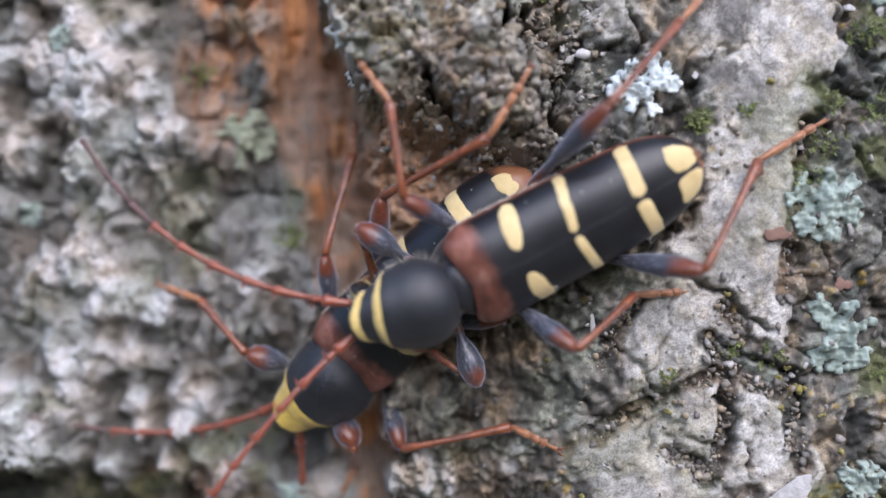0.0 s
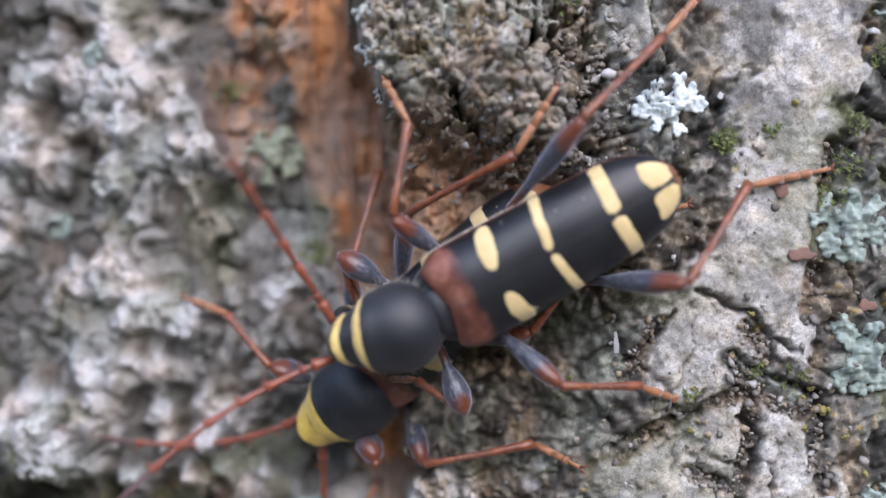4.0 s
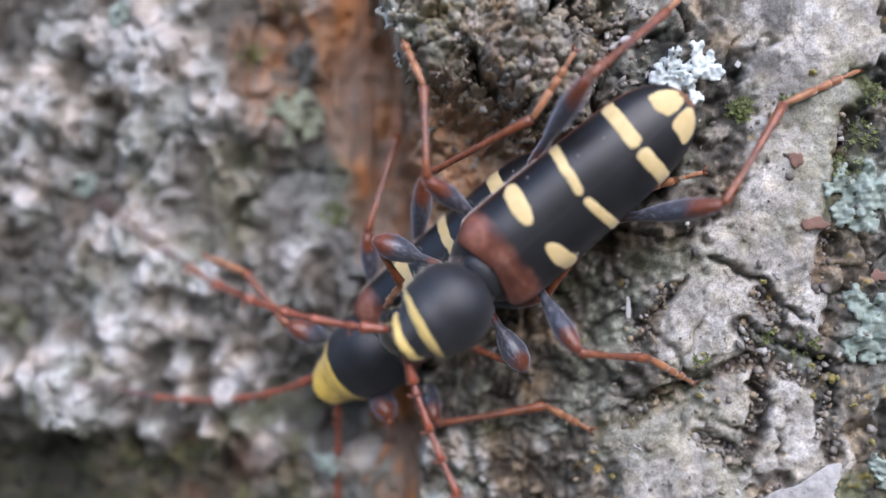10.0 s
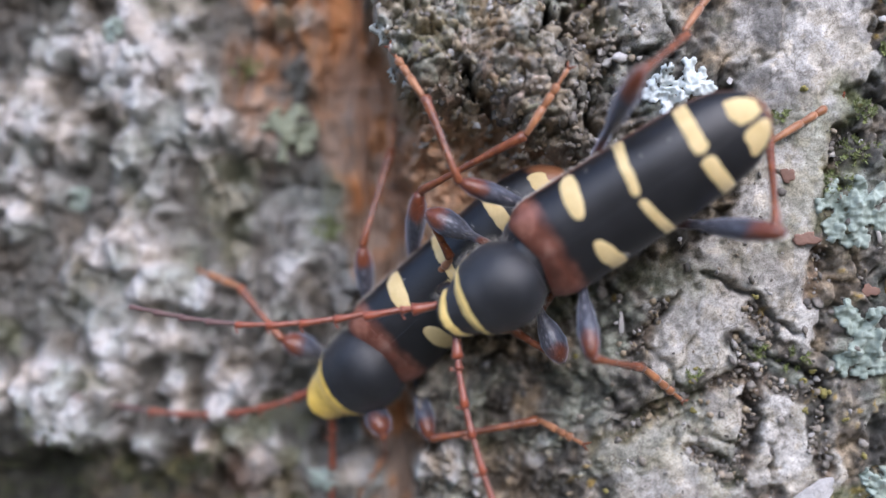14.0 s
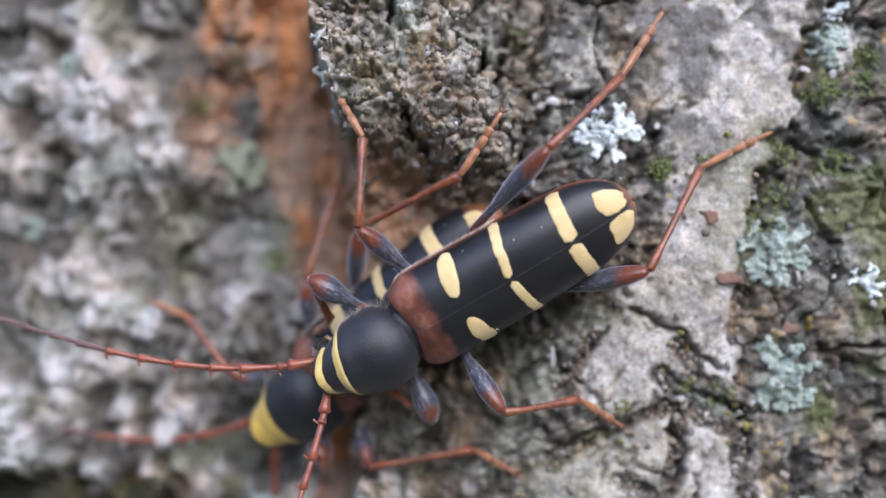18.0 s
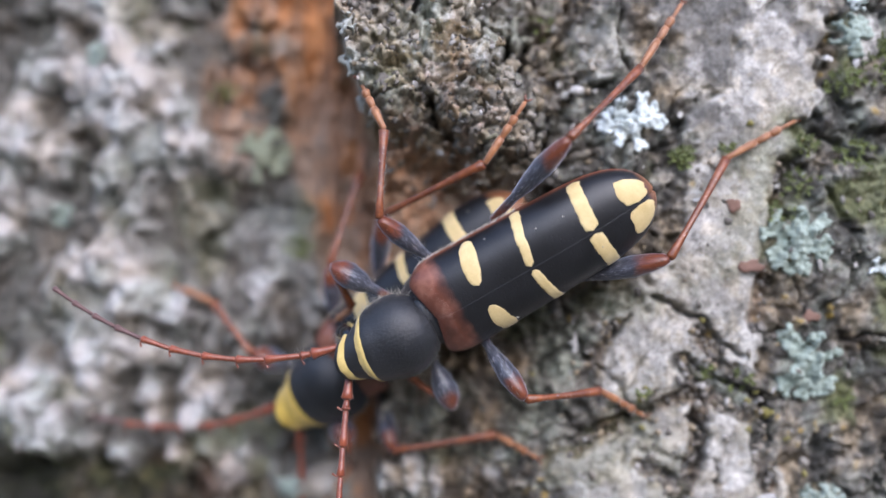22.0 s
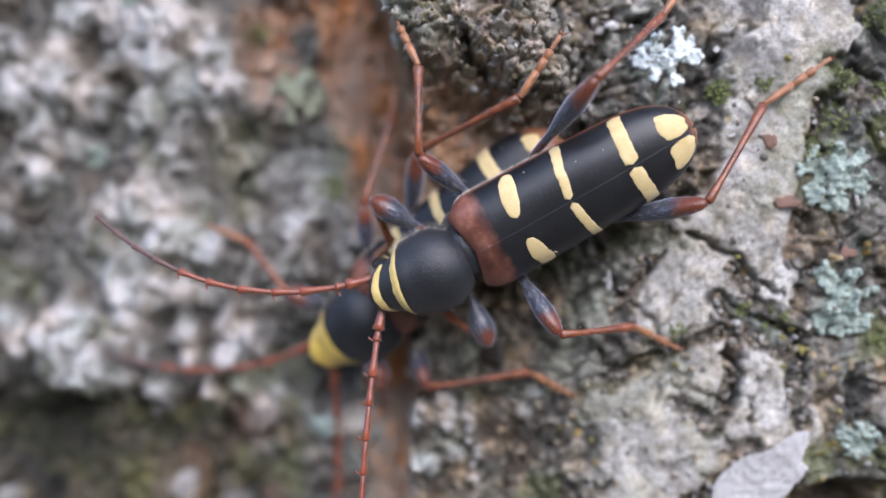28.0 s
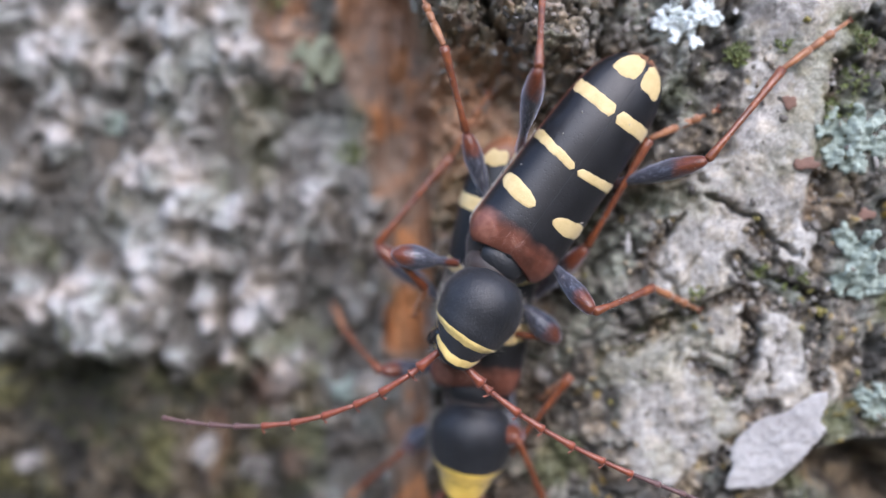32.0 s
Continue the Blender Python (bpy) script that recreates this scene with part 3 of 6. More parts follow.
def animate(made, rows, feelers, feet, poles, folded):
    """Key a beetle: its body, forebody, feelers and legs. The feet stay where they stand; thighs and shins follow."""
    walk(made["root"], [(r[0], body_matrix(r)) for r in rows])
    body = [(r[0], body_matrix(r), r) for r in rows]
    for ob in made["root"].children:
        if ob.name.split(".")[0] in ("pronotum", "head"):
            walk(ob, [(t, forebody(r)) for t, m, r in body])
    for side, table in feelers.items():
        keys = [[] for _ in ANTENNA]
        for t, m, r in body:
            mid, tip = between(table, t)
            start = m @ forebody(r) @ (Vector((3.38, side * 0.48, 0.04)) * MM)
            ctrl = 2 * mid - 0.5 * (start + tip)
            curve = [start * (1 - f) ** 2 + ctrl * 2 * f * (1 - f) + tip * f * f for f in (i / 80 for i in range(81))]
            curve.append(curve[-1] + (curve[-1] - curve[-2]).normalized() * 12 * MM)
            p, i, inv = curve[0], 1, m.inverted()
            for k, length in enumerate(ANTENNA):
                left, at, q = length * MM, p, None
                while i < len(curve):
                    step = (curve[i] - at).length
                    if step >= left:
                        q = at + (curve[i] - at).normalized() * left
                        break
                    left -= step
                    at = curve[i]
                    i += 1
                q = p + (q - p).normalized() * length * MM
                keys[k].append((t, inv @ aim(p, q, Vector((0, -1, 0.01)))))
                p = q
        for seg, ks in zip(made["antenna"][side], keys):
            walk(seg, ks)
    for (kind, side), table in feet.items():
        a, b, c = (v * MM for v in made["legs"][kind])
        hip = Vector(made["hips"][kind, side]) * MM
        keys = ([], [], [])
        for t, m, r in body:
            tip, ankle = between(table, t)
            inv = m.inverted()
            tip, ankle = inv @ tip, inv @ ankle
            pole = Vector(poles.get((kind, side), (0.0, side * 0.6, 1.0)))
            knee, ankle = knee_of(hip, ankle, a, b, pole)
            up = Vector((0.05, side * 0.1, 1))
            keys[0].append((t, aim(hip, knee, up)))
            keys[1].append((t, aim(knee, ankle, up)))
            keys[2].append((t, aim(ankle, tip, up)))
        for ob, ks in zip(made["leg"][kind, side], keys):
            walk(ob, ks)
    for (kind, side), joints in folded.items():
        pts = [Vector(p) * MM for p in joints]
        for ob, p, q in zip(made["leg"][kind, side], pts, pts[1:]):
            ob.matrix_basis = aim(p, q, Vector((0.05, side * 0.1, 1)))


# ---- the trunk ----
def lattice(ix, iy, salt):
    h = (ix.astype(np.int64) * 374761393 + iy.astype(np.int64) * 668265263 + salt * 974634541) & 0x7FFFFFFF
    h = ((h ^ (h >> 13)) * 1274126177) & 0x7FFFFFFF
    h = ((h ^ (h >> 16)) * 668265263) & 0x7FFFFFFF
    return ((h ^ (h >> 15)) & 0xFFFFF) / 0xFFFFF


def value_noise(x, y, salt):
    ix, iy = np.floor(x), np.floor(y)
    fx, fy = x - ix, y - iy
    fx, fy = fx * fx * (3 - 2 * fx), fy * fy * (3 - 2 * fy)
    a, b = lattice(ix, iy, salt), lattice(ix + 1, iy, salt)
    c, d = lattice(ix, iy + 1, salt), lattice(ix + 1, iy + 1, salt)
    return (a * (1 - fx) + b * fx) * (1 - fy) + (c * (1 - fx) + d * fx) * fy


def fbm(x, y, salt, octaves=4):
    return sum(value_noise(x * 2 ** k, y * 2 ** k, salt + 7 * k) * 0.5 ** (k + 1) for k in range(octaves)) / (1 - 0.5 ** octaves)


def cells(x, y, salt):
    """Scattered cells: distance to the nearest seed, to the next, and the nearest cell's own number."""
    ix, iy = np.floor(x), np.floor(y)
    f1, f2, who = np.full_like(x, 9.0), np.full_like(x, 9.0), np.zeros_like(x)
    for dx in (-1, 0, 1):
        for dy in (-1, 0, 1):
            cx, cy = ix + dx, iy + dy
            d = np.hypot(x - cx - lattice(cx, cy, salt), y - cy - lattice(cx, cy, salt + 1))
            near = d < f1
            f2 = np.where(near, f1, np.minimum(f2, d))
            who = np.where(near, lattice(cx, cy, salt + 2), who)
            f1 = np.where(near, d, f1)
    return f1, f2, who


def step(a, b, x):
    t = np.clip((x - a) / (b - a), 0, 1)
    return t * t * (3 - 2 * t)


# pale raised places on the bark: x, z, half width, half height, weight
PALE_LEFT = ((-15.0, 6.5, 1.4, 1.2, 1), (-14.0, 4.9, 1.1, 0.9, 0.9), (-20.2, 5.8, 1.1, 0.7, 0.8), (-19.4, 3.9, 1.1, 1.2, 0.7), (-16.2, 3.5, 0.7, 1.1, 0.7),
             (-14.0, 3.0, 0.7, 0.9, 0.9), (-17.6, 4.9, 0.9, 1.4, 0.6), (-18.3, 1.4, 0.9, 1.6, 0.75), (-14.1, -1.0, 2.1, 1.1, 0.8), (-12.9, -1.9, 1.4, 0.9, 1),
             (-11.2, -2.6, 0.8, 0.8, 0.9), (-7.9, -1.7, 0.9, 0.6, 0.8), (-20.3, -0.8, 0.9, 1.4, 0.5), (-19.7, -6.1, 0.8, 1.1, 1), (-17.2, -6.2, 1.3, 1.4, 1), (-16.4, -8.1, 0.9, 0.9, 0.8))
PALE_LEFT_LOW = ((-13.6, -4.5, 2.6, 0.7, 0.5), (-15.0, -5.9, 0.9, 0.8, 0.6), (-12.4, -6.2, 0.6, 1.2, 1), (-10.3, -6.4, 1.3, 1.1, 0.9), (-9.3, -9.0, 1.4, 1.2, 0.6),
                 (-11.3, -9.2, 0.5, 1.2, 0.7), (-13.6, -9.0, 0.5, 0.7, 0.8), (-10.0, 1.4, 0.8, 0.7, 0.5), (-11.8, 5.8, 0.7, 0.9, 0.7), (-9.1, 5.9, 0.3, 0.3, 0.9),
                 (-12.9, -12.6, 0.5, 0.5, 0.5), (-10.5, -13.4, 0.7, 0.5, 0.5), (-10.7, 4.2, 0.9, 0.7, 0.5), (-13.6, 6.8, 1.8, 1.8, 1), (-16.6, 7.3, 1.2, 1.2, 0.6),
                 (-15.2, 5.2, 0.9, 0.9, 0.7), (-11.9, 8.4, 1.0, 0.9, 0.8), (-14.5, 9.6, 1.4, 0.9, 0.7), (-11.1, 9.8, 0.9, 0.7, 0.5))
PALE_STRIP = ((10.7, 5.5, 1.4, 1.2, 0.9), (10.0, 4.1, 1.4, 1.2, 0.85), (10.2, 2.7, 1.3, 1.1, 1), (9.8, 1.1, 1.3, 1.2, 1), (9.2, -0.4, 1.5, 1.2, 1), (8.4, -2.0, 2.0, 1.3, 1),
              (10.0, -1.8, 0.7, 1.2, 0.9), (7.0, -3.3, 1.7, 1.2, 1), (6.6, -4.5, 1.3, 0.9, 1), (8.0, -4.5, 0.8, 0.8, 0.8), (7.8, -6.1, 0.8, 0.8, 0.9), (6.4, -6.8, 1.0, 0.7, 1),
              (5.5, -8.2, 0.9, 1.0, 1), (5.1, -9.8, 0.8, 1.0, 1), (6.3, -10.3, 0.9, 1.1, 0.9), (5.8, -11.7, 1.2, 0.7, 0.8), (7.6, -9.0, 0.6, 0.8, 0.6), (8.9, -8.8, 0.6, 0.4, 0.7), (10.2, -7.2, 0.8, 1.1, 1),
              (5.5, -8.1, 1.4, 1.0, 1.25), (6.9, -7.1, 1.4, 0.8, 1.25), (8.3, -6.3, 0.9, 0.65, 1.15), (6.4, -8.8, 1.0, 0.8, 1.0), (10.5, -7.9, 0.9, 1.5, 1.2), (7.3, -8.2, 0.9, 0.7, 1.1), (8.5, -8.5, 0.8, 0.6, 1.1), (6.9, -9.6, 0.9, 0.8, 1.1), (8.0, -9.8, 0.7, 0.7, 1.0), (6.5, -11.1, 1.2, 0.8, 1.1), (11.6, -8.8, 0.6, 0.6, 1.0), (9.3, -9.0, 0.5, 0.4, 0.9), (7.6, -3.9, 1.9, 1.3, 1.2), (10.1, -3.2, 0.8, 0.8, 1.2))
PALE_TOP = ((11.6, 7.9, 1.5, 1.5, 1), (11.6, 6.3, 1.5, 1.3, 1), (9.5, 6.5, 1.4, 1.1, 0.75), (9.1, 7.5, 1.0, 0.8, 0.6), (8.1, 8.5, 1.0, 0.8, 0.6), (10.3, 8.7, 1.6, 0.8, 0.7),
            (4.9, 7.3, 0.9, 1.4, 0.5), (14.5, 7.5, 0.7, 0.8, 0.6), (11.4, -8.6, 0.6, 0.6, 0.6))
# pale rounded lumps in the rough hollow: x, z, half width, half height, weight
PALE_LUMPS = ((-2.6, -8.9, 0.6, 0.47, 1), (-1.6, -8.6, 0.43, 0.69, 0.9), (-0.7, -8.9, 0.3, 0.64, 0.9), (-0.3, -10.3, 0.26, 0.3, 1), (-2.4, -10.8, 0.6, 0.47, 0.8), (-0.6, -11.3, 0.26, 0.21, 1), (4.3, -9.6, 0.43, 0.47, 0.8),
              (4.6, -10.4, 0.47, 0.39, 0.8), (-3.0, -6.7, 0.3, 0.43, 0.7), (-1.2, -10.4, 0.39, 0.39, 0.7), (1.4, -8.6, 0.34, 0.3, 0.5), (1.8, -7.9, 0.26, 0.21, 0.6), (-3.2, -11.9, 0.43, 0.54, 0.6))
# crumbly seams between the plates and open cracks in the crust: points x, z
SEAMS = (((5.84, -2.87), (5.14, -3.9), (4.64, -4.94)), ((4.36, -7.42), (5.58, -6.68), (7.01, -6.05), (8.63, -5.27)), ((8.88, -5.52), (8.86, -7.17), (8.67, -8.21), (8.27, -9.14)),
         ((7.6, -12.0), (8.8, -10.8), (9.8, -9.7)), ((8.9, -3.05), (9.32, -3.56), (9.53, -4.28)), ((8.2, -4.08), (8.72, -4.8), (9.85, -5.72), (10.67, -6.12)),
         ((6.82, -8.02), (7.85, -8.42), (8.07, -9.04)), ((11.07, -5.5), (11.2, -7.56), (11.53, -8.79)), ((11.74, 2.87), (11.58, 0.64), (11.2, -0.79), (10.82, -2.63)))
CRACKS = (((6.83, 9.05), (6.59, 7.83), (6.67, 6.52), (5.62, 6.22), (4.51, 6.22)), ((4.1, 9.04), (4.05, 7.83), (3.6, 6.82)), ((4.25, 6.11), (4.11, 5.21), (3.3, 4.7), (3.37, 2.99)),
          ((2.69, 7.32), (2.39, 6.41)), ((1.75, 7.42), (1.89, 6.51)), ((12.28, 8.15), (13.49, 8.15), (14.3, 8.66), (15.51, 8.21)), ((13.59, 8.05), (13.81, 6.8)), ((7.74, 6.46), (9.09, 6.39)),
          ((-1.65, 9.03), (-1.48, 8.22)), ((-0.9, 4.9), (-0.2, 3.9)))
# thin dark lines that branch across the plates: points x, z
VEINS = (((7.13, -1.71), (7.99, -2.22), (8.86, -2.53), (9.36, -3.14), (10.38, -3.96)), ((8.34, -3.95), (9.56, -4.77), (11.19, -5.49)), ((4.31, -7.18), (5.32, -6.48), (6.1, -6.18), (7.12, -5.98)),
         ((8.48, -6.19), (9.39, -7.0), (8.87, -8.22)), ((11.22, -5.79), (11.52, -7.01)), ((4.72, -4.14), (5.74, -3.33), (6.36, -2.52)))


def near_lines(x, z, lines):
    """Distance to the nearest of some polylines."""
    out = np.full_like(x, 99.0)
    for line in lines:
        for (ax, az), (bx, bz) in zip(line, line[1:]):
            f = np.clip(((x - ax) * (bx - ax) + (z - az) * (bz - az)) / ((bx - ax) ** 2 + (bz - az) ** 2), 0, 1)
            out = np.minimum(out, np.hypot(x - ax - f * (bx - ax), z - az - f * (bz - az)))
    return out


def patches(x, z, rows, ragged):
    """Where pale patches lie: 1 inside, 0 well outside, with ragged edges."""
    out = np.zeros_like(x)
    for px, pz, rx, rz, weight in rows:
        d = np.hypot((x - px) / rx, (z - pz) / rz) + ragged
        out = np.maximum(out, weight * (1 - step(0.55, 1.35, d)))
    return out


def bark_surface(x, z):
    """Depth of the bark behind its mean face (millimetres, away from the viewer) and its colour, over the trunk's face."""
    wx = x + 1.6 * (fbm(x * 0.5, z * 0.4, 3) - 0.5) + 0.7 * (fbm(x * 1.7, z * 1.5, 13) - 0.5)
    wz = z + 1.6 * (fbm(x * 0.4, z * 0.5, 5) - 0.5) + 0.7 * (fbm(x * 1.5, z * 1.7, 15) - 0.5)
    n = fbm(x * 1.3, z * 1.1, 61, 6) - 0.5
    n2 = fbm(x * 3.1, z * 2.7, 67, 5) - 0.5
    fine = fbm(x * 7, z * 7, 71, 3) - 0.5
    # the open split that shows rusty inner bark
    line = np.interp(z, (-14, -9, -3, 0, 1.5, 3.5, 6.5, 8.5, 11), (-3.9, -3.7, -3.9, -4.4, -4.3, -5.0, -5.5, -5.7, -5.4))
    half = np.interp(z, (-14, -9, -3, 0, 1.5, 3.5, 6.5, 8.5, 11), (0.8, 0.8, 0.9, 1.4, 1.3, 1.7, 1.3, 1.2, 0.8)) * (0.85 + 0.3 * fbm(x * 0.1, z * 0.5, 17))
    split = 1 - step(half * 0.6, half * 1.4, np.abs(wx - line))
    left = 1 - step(-0.8, 0.8, wx - line)
    # the raised dark crust above
    edge_left = step(-0.3, 0.3, wx + 4.05 - 0.36 * np.maximum(4.5 - z, 0))
    edge_low = step(-3.0, 1.4, wz - 2.7 - 1.5 * (1 - step(-1.5, 1.8, wx)))
    crust = edge_left * edge_low * (1 - step(2.2, 6.0, wx + 0.15 * z))
    # the plates beside it
    plate = step(2.0, 6.0, wx + 0.15 * np.maximum(-z, 0))
    hollow = (1 - left) * (1 - plate) * (1 - crust)
    base = 4.6 * left + (1 - left) * (2.3 * hollow + (1 - hollow) * (-1.25 * crust + (1 - crust) * (-0.15 + 0.10 * np.maximum(-z, 0))))
    depth = base * (1 - split) + split * (5.0 + 0.5 * fbm(x * 0.6, z * 0.5, 9))
    g1, g2, gwho = cells(wx / 0.8 + 5, wz / 0.85, 21)
    p1, p2, pwho = cells(wx / 0.36, wz / 0.38, 31)
    q1, _, qwho = cells(wx / 0.19, wz / 0.2, 37)
    k1, k2, _ = cells(wx / 3.1, wz / 4.4, 45)
    seam = 1 - step(0.10, 0.42, near_lines(x, z, SEAMS) + 0.5 * n + 0.3 * n2)
    vein = 1 - step(0.02, 0.17, near_lines(x + 0.5 * n2, z + 0.5 * n, VEINS))
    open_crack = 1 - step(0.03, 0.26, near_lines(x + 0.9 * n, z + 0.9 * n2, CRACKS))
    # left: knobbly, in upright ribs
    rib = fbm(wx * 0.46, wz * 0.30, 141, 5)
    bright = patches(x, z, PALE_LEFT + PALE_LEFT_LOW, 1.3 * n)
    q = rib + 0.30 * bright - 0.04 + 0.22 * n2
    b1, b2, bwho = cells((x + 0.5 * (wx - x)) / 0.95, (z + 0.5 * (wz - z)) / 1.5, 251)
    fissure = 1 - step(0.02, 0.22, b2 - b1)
    lumps = -2.6 * (q - 0.5) + 0.35 * fissure * step(0.4, 0.6, fbm(x * 0.8, z * 0.5, 271, 3)) - 0.5 * np.maximum(0, 0.7 - b1) * bwho + 0.7 * n2 - 0.3 * np.maximum(0, 0.65 - g1) * step(0.4, 0.6, gwho) - 0.18 * np.maximum(0, 0.6 - p1)
    # crust: loose grains of all sizes between short cracks
    grains = -0.55 * np.maximum(0, 0.66 - g1) * (0.4 + gwho) - 0.34 * np.maximum(0, 0.6 - p1) * (0.4 + pwho)
    chink = 1 - step(0.0, 0.10, np.abs(fbm(wx * 0.55, wz * 0.26, 151, 5) - 0.5) * 2.2)
    h1, h2, hwho = cells(wx / 1.35 + 2, wz / 1.9, 371)
    slabby = step(0.2, 1.6, wx - 0.35 * (7 - wz) + 1.5 * n)
    grains = grains * (1 - 0.7 * slabby) + slabby * (0.55 * (1 - step(0.0, 0.13, h2 - h1)) - 0.6 * hwho * np.maximum(0, 0.8 - h1))
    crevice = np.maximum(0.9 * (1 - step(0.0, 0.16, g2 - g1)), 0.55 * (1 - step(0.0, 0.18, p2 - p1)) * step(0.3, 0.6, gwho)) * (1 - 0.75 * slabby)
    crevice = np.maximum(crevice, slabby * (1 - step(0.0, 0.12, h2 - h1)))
    grains = grains + 0.30 * crevice + 0.35 * chink + 0.8 * n + 0.6 * n2 + 0.45 * (fbm(x * 5.5, z * 5.5, 281, 3) - 0.5) + 1.5 * open_crack
    # plates: smooth pale skin, worn away to a darker granular layer
    worn = patches(x, z, PALE_STRIP + PALE_TOP, 1.3 * n + 0.6 * n2 - 0.12)
    skin = (1 - seam) * (0.80 + 0.20 * step(0.36, 0.5, fbm(x * 1.1, z * 1.1, 301, 4))) * step(0.02, 0.58, worn + 0.5 * (fbm(x * 0.8, z * 0.8, 101, 5) - 0.5))
    crack = (1 - step(0.006, 0.05, k2 - k1)) * step(0.5, 0.6, fbm(x * 0.35 + 4, z * 0.3, 85)) + 0.8 * (1 - skin) * (1 - step(0.0, 0.045, np.abs(fbm(wx * 0.4 + 7, wz * 0.4, 161, 5) - 0.5)))
    rimmed = step(0.04, 0.3, skin) * (1 - step(0.3, 0.8, skin))
    crack = np.maximum(crack, vein)
    crack = np.clip(np.maximum(crack * (1 - 0.55 * skin), vein) + 0.25 * rimmed * step(0.45, 0.6, fbm(x * 0.9, z * 0.9, 231, 3)), 0, 1)
    right = -0.20 * skin + 0.5 * crack + 0.25 * seam - (1 - skin) * (0.5 * np.maximum(0, 0.64 - g1) * gwho + 0.3 * np.maximum(0, 0.6 - p1)) - 0.06 * np.maximum(0, 0.6 - q1)
    fibre = 0.55 * (value_noise(wx * 1.9, wz * 0.25, 91) - 0.5) + 0.4 * (value_noise(x * 4.5, z * 0.4, 93) - 0.5)
    loose = np.clip(crust + hollow, 0, 1)
    depth = depth + (1 - split) * (left * (lumps + 0.8 * n) + (1 - left) * (loose * grains + (1 - loose) * (right + (0.7 - 0.3 * skin) * n + (0.07 + 0.30 * (1 - skin)) * n2)) + (0.20 - 0.12 * skin * (1 - loose) * (1 - left)) * fine) + split * (1.3 * fibre + 0.5 * n - 0.25 * np.maximum(0, 0.6 - g1) * step(0.5, 0.7, gwho))

    def shade(lo, hi, f):
        return np.asarray(lo)[None, None] * (1 - f[..., None]) + np.asarray(hi)[None, None] * f[..., None]

    pale, rust = (0.58, 0.56, 0.53), (0.62, 0.275, 0.105)
    # paler on raised ribs and patches; fissures also darkened in the colour
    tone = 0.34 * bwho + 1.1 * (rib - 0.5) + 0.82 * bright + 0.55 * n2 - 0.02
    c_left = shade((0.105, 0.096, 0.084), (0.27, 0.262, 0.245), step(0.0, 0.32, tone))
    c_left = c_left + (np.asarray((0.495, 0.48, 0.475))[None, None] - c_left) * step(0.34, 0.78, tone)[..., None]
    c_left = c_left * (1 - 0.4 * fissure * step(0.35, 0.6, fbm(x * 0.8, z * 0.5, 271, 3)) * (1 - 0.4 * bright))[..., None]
    c_crust = shade((0.105, 0.094, 0.08), (0.44, 0.415, 0.37), step(0.15, 0.95, 0.6 * gwho + 0.45 * pwho + 0.7 * n2))
    kind = np.mod(gwho * 7.3 + 0.35 * pwho, 1.0)
    for lo, hi, hue in ((0.0, 0.2, (0.36, 0.27, 0.17)), (0.3, 0.45, (0.33, 0.245, 0.205)), (0.55, 0.7, (0.19, 0.205, 0.215)), (0.78, 0.88, (0.26, 0.26, 0.18))):
        within = step(lo - 0.02, lo + 0.02, kind) * (1 - step(hi - 0.02, hi + 0.02, kind))
        c_crust = c_crust + (np.asarray(hue)[None, None] * (0.7 + 0.6 * pwho)[..., None] - c_crust) * (0.6 * within)[..., None]
    slab_tone = shade((0.19, 0.183, 0.165), (0.47, 0.45, 0.39), np.clip(0.55 * hwho + 0.25 * pwho + 0.9 * n2 + 0.1, 0, 1))
    c_crust = c_crust + (slab_tone - c_crust) * (0.8 * slabby)[..., None]
    # crevices, and open cracks below, are darkened in the colour besides their depth
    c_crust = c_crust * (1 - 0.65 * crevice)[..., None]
    crumb = step(5.2, 7.2, z + 2 * n) * step(-4, -3, x) * (1 - step(0.5, 2.5, x)) * step(0.45, 0.7, qwho + 0.5 * n2)
    c_crust = c_crust + (np.asarray((0.62, 0.62, 0.61))[None, None] - c_crust) * (0.7 * crumb)[..., None]
    ashen = patches(x, z, ((-0.9, 8.4, 1.3, 0.8, 1.0), (-2.3, 8.0, 0.8, 0.9, 0.9), (-3.6, 6.6, 0.5, 1.0, 0.7), (4.4, 7.6, 1.3, 1.6, 0.6), (5.0, 5.6, 0.9, 0.6, 0.5)), 1.6 * n + 0.8 * n2)
    tan = patches(x, z, ((-0.1, 7.2, 1.0, 0.6, 0.9), (-2.3, 6.6, 0.9, 0.5, 0.7)), 1.4 * n + 0.8 * n2)
    c_crust = c_crust + (np.asarray((0.66, 0.65, 0.62))[None, None] - c_crust) * (0.9 * ashen * step(0.2, 0.6, 0.5 * gwho + 0.5 * pwho + n2))[..., None]
    c_crust = c_crust + (np.asarray((0.40, 0.295, 0.165))[None, None] - c_crust) * (0.7 * tan)[..., None]
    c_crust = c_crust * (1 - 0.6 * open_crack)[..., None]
    c_under = shade((0.06, 0.054, 0.046), (0.33, 0.31, 0.275), step(0.2, 0.95, 0.5 * gwho + 0.5 * pwho + 1.2 * n2))
    c_plate = shade((0.44, 0.422, 0.395), pale, step(0.32, 0.6, fbm(x * 0.8, z * 0.8, 181, 5) + 0.35 * n2))
    # mottled plates, also painted darker higher up to even out the brightness
    c_plate = c_plate * (0.84 - 0.08 * step(2.6, 5.0, z) + 0.32 * fbm(x * 2.2, z * 2.2, 291, 5))[..., None] * (1 - 0.45 * step(0.62, 0.75, fbm(x * 3.4, z * 3.4, 241, 4)))[..., None]
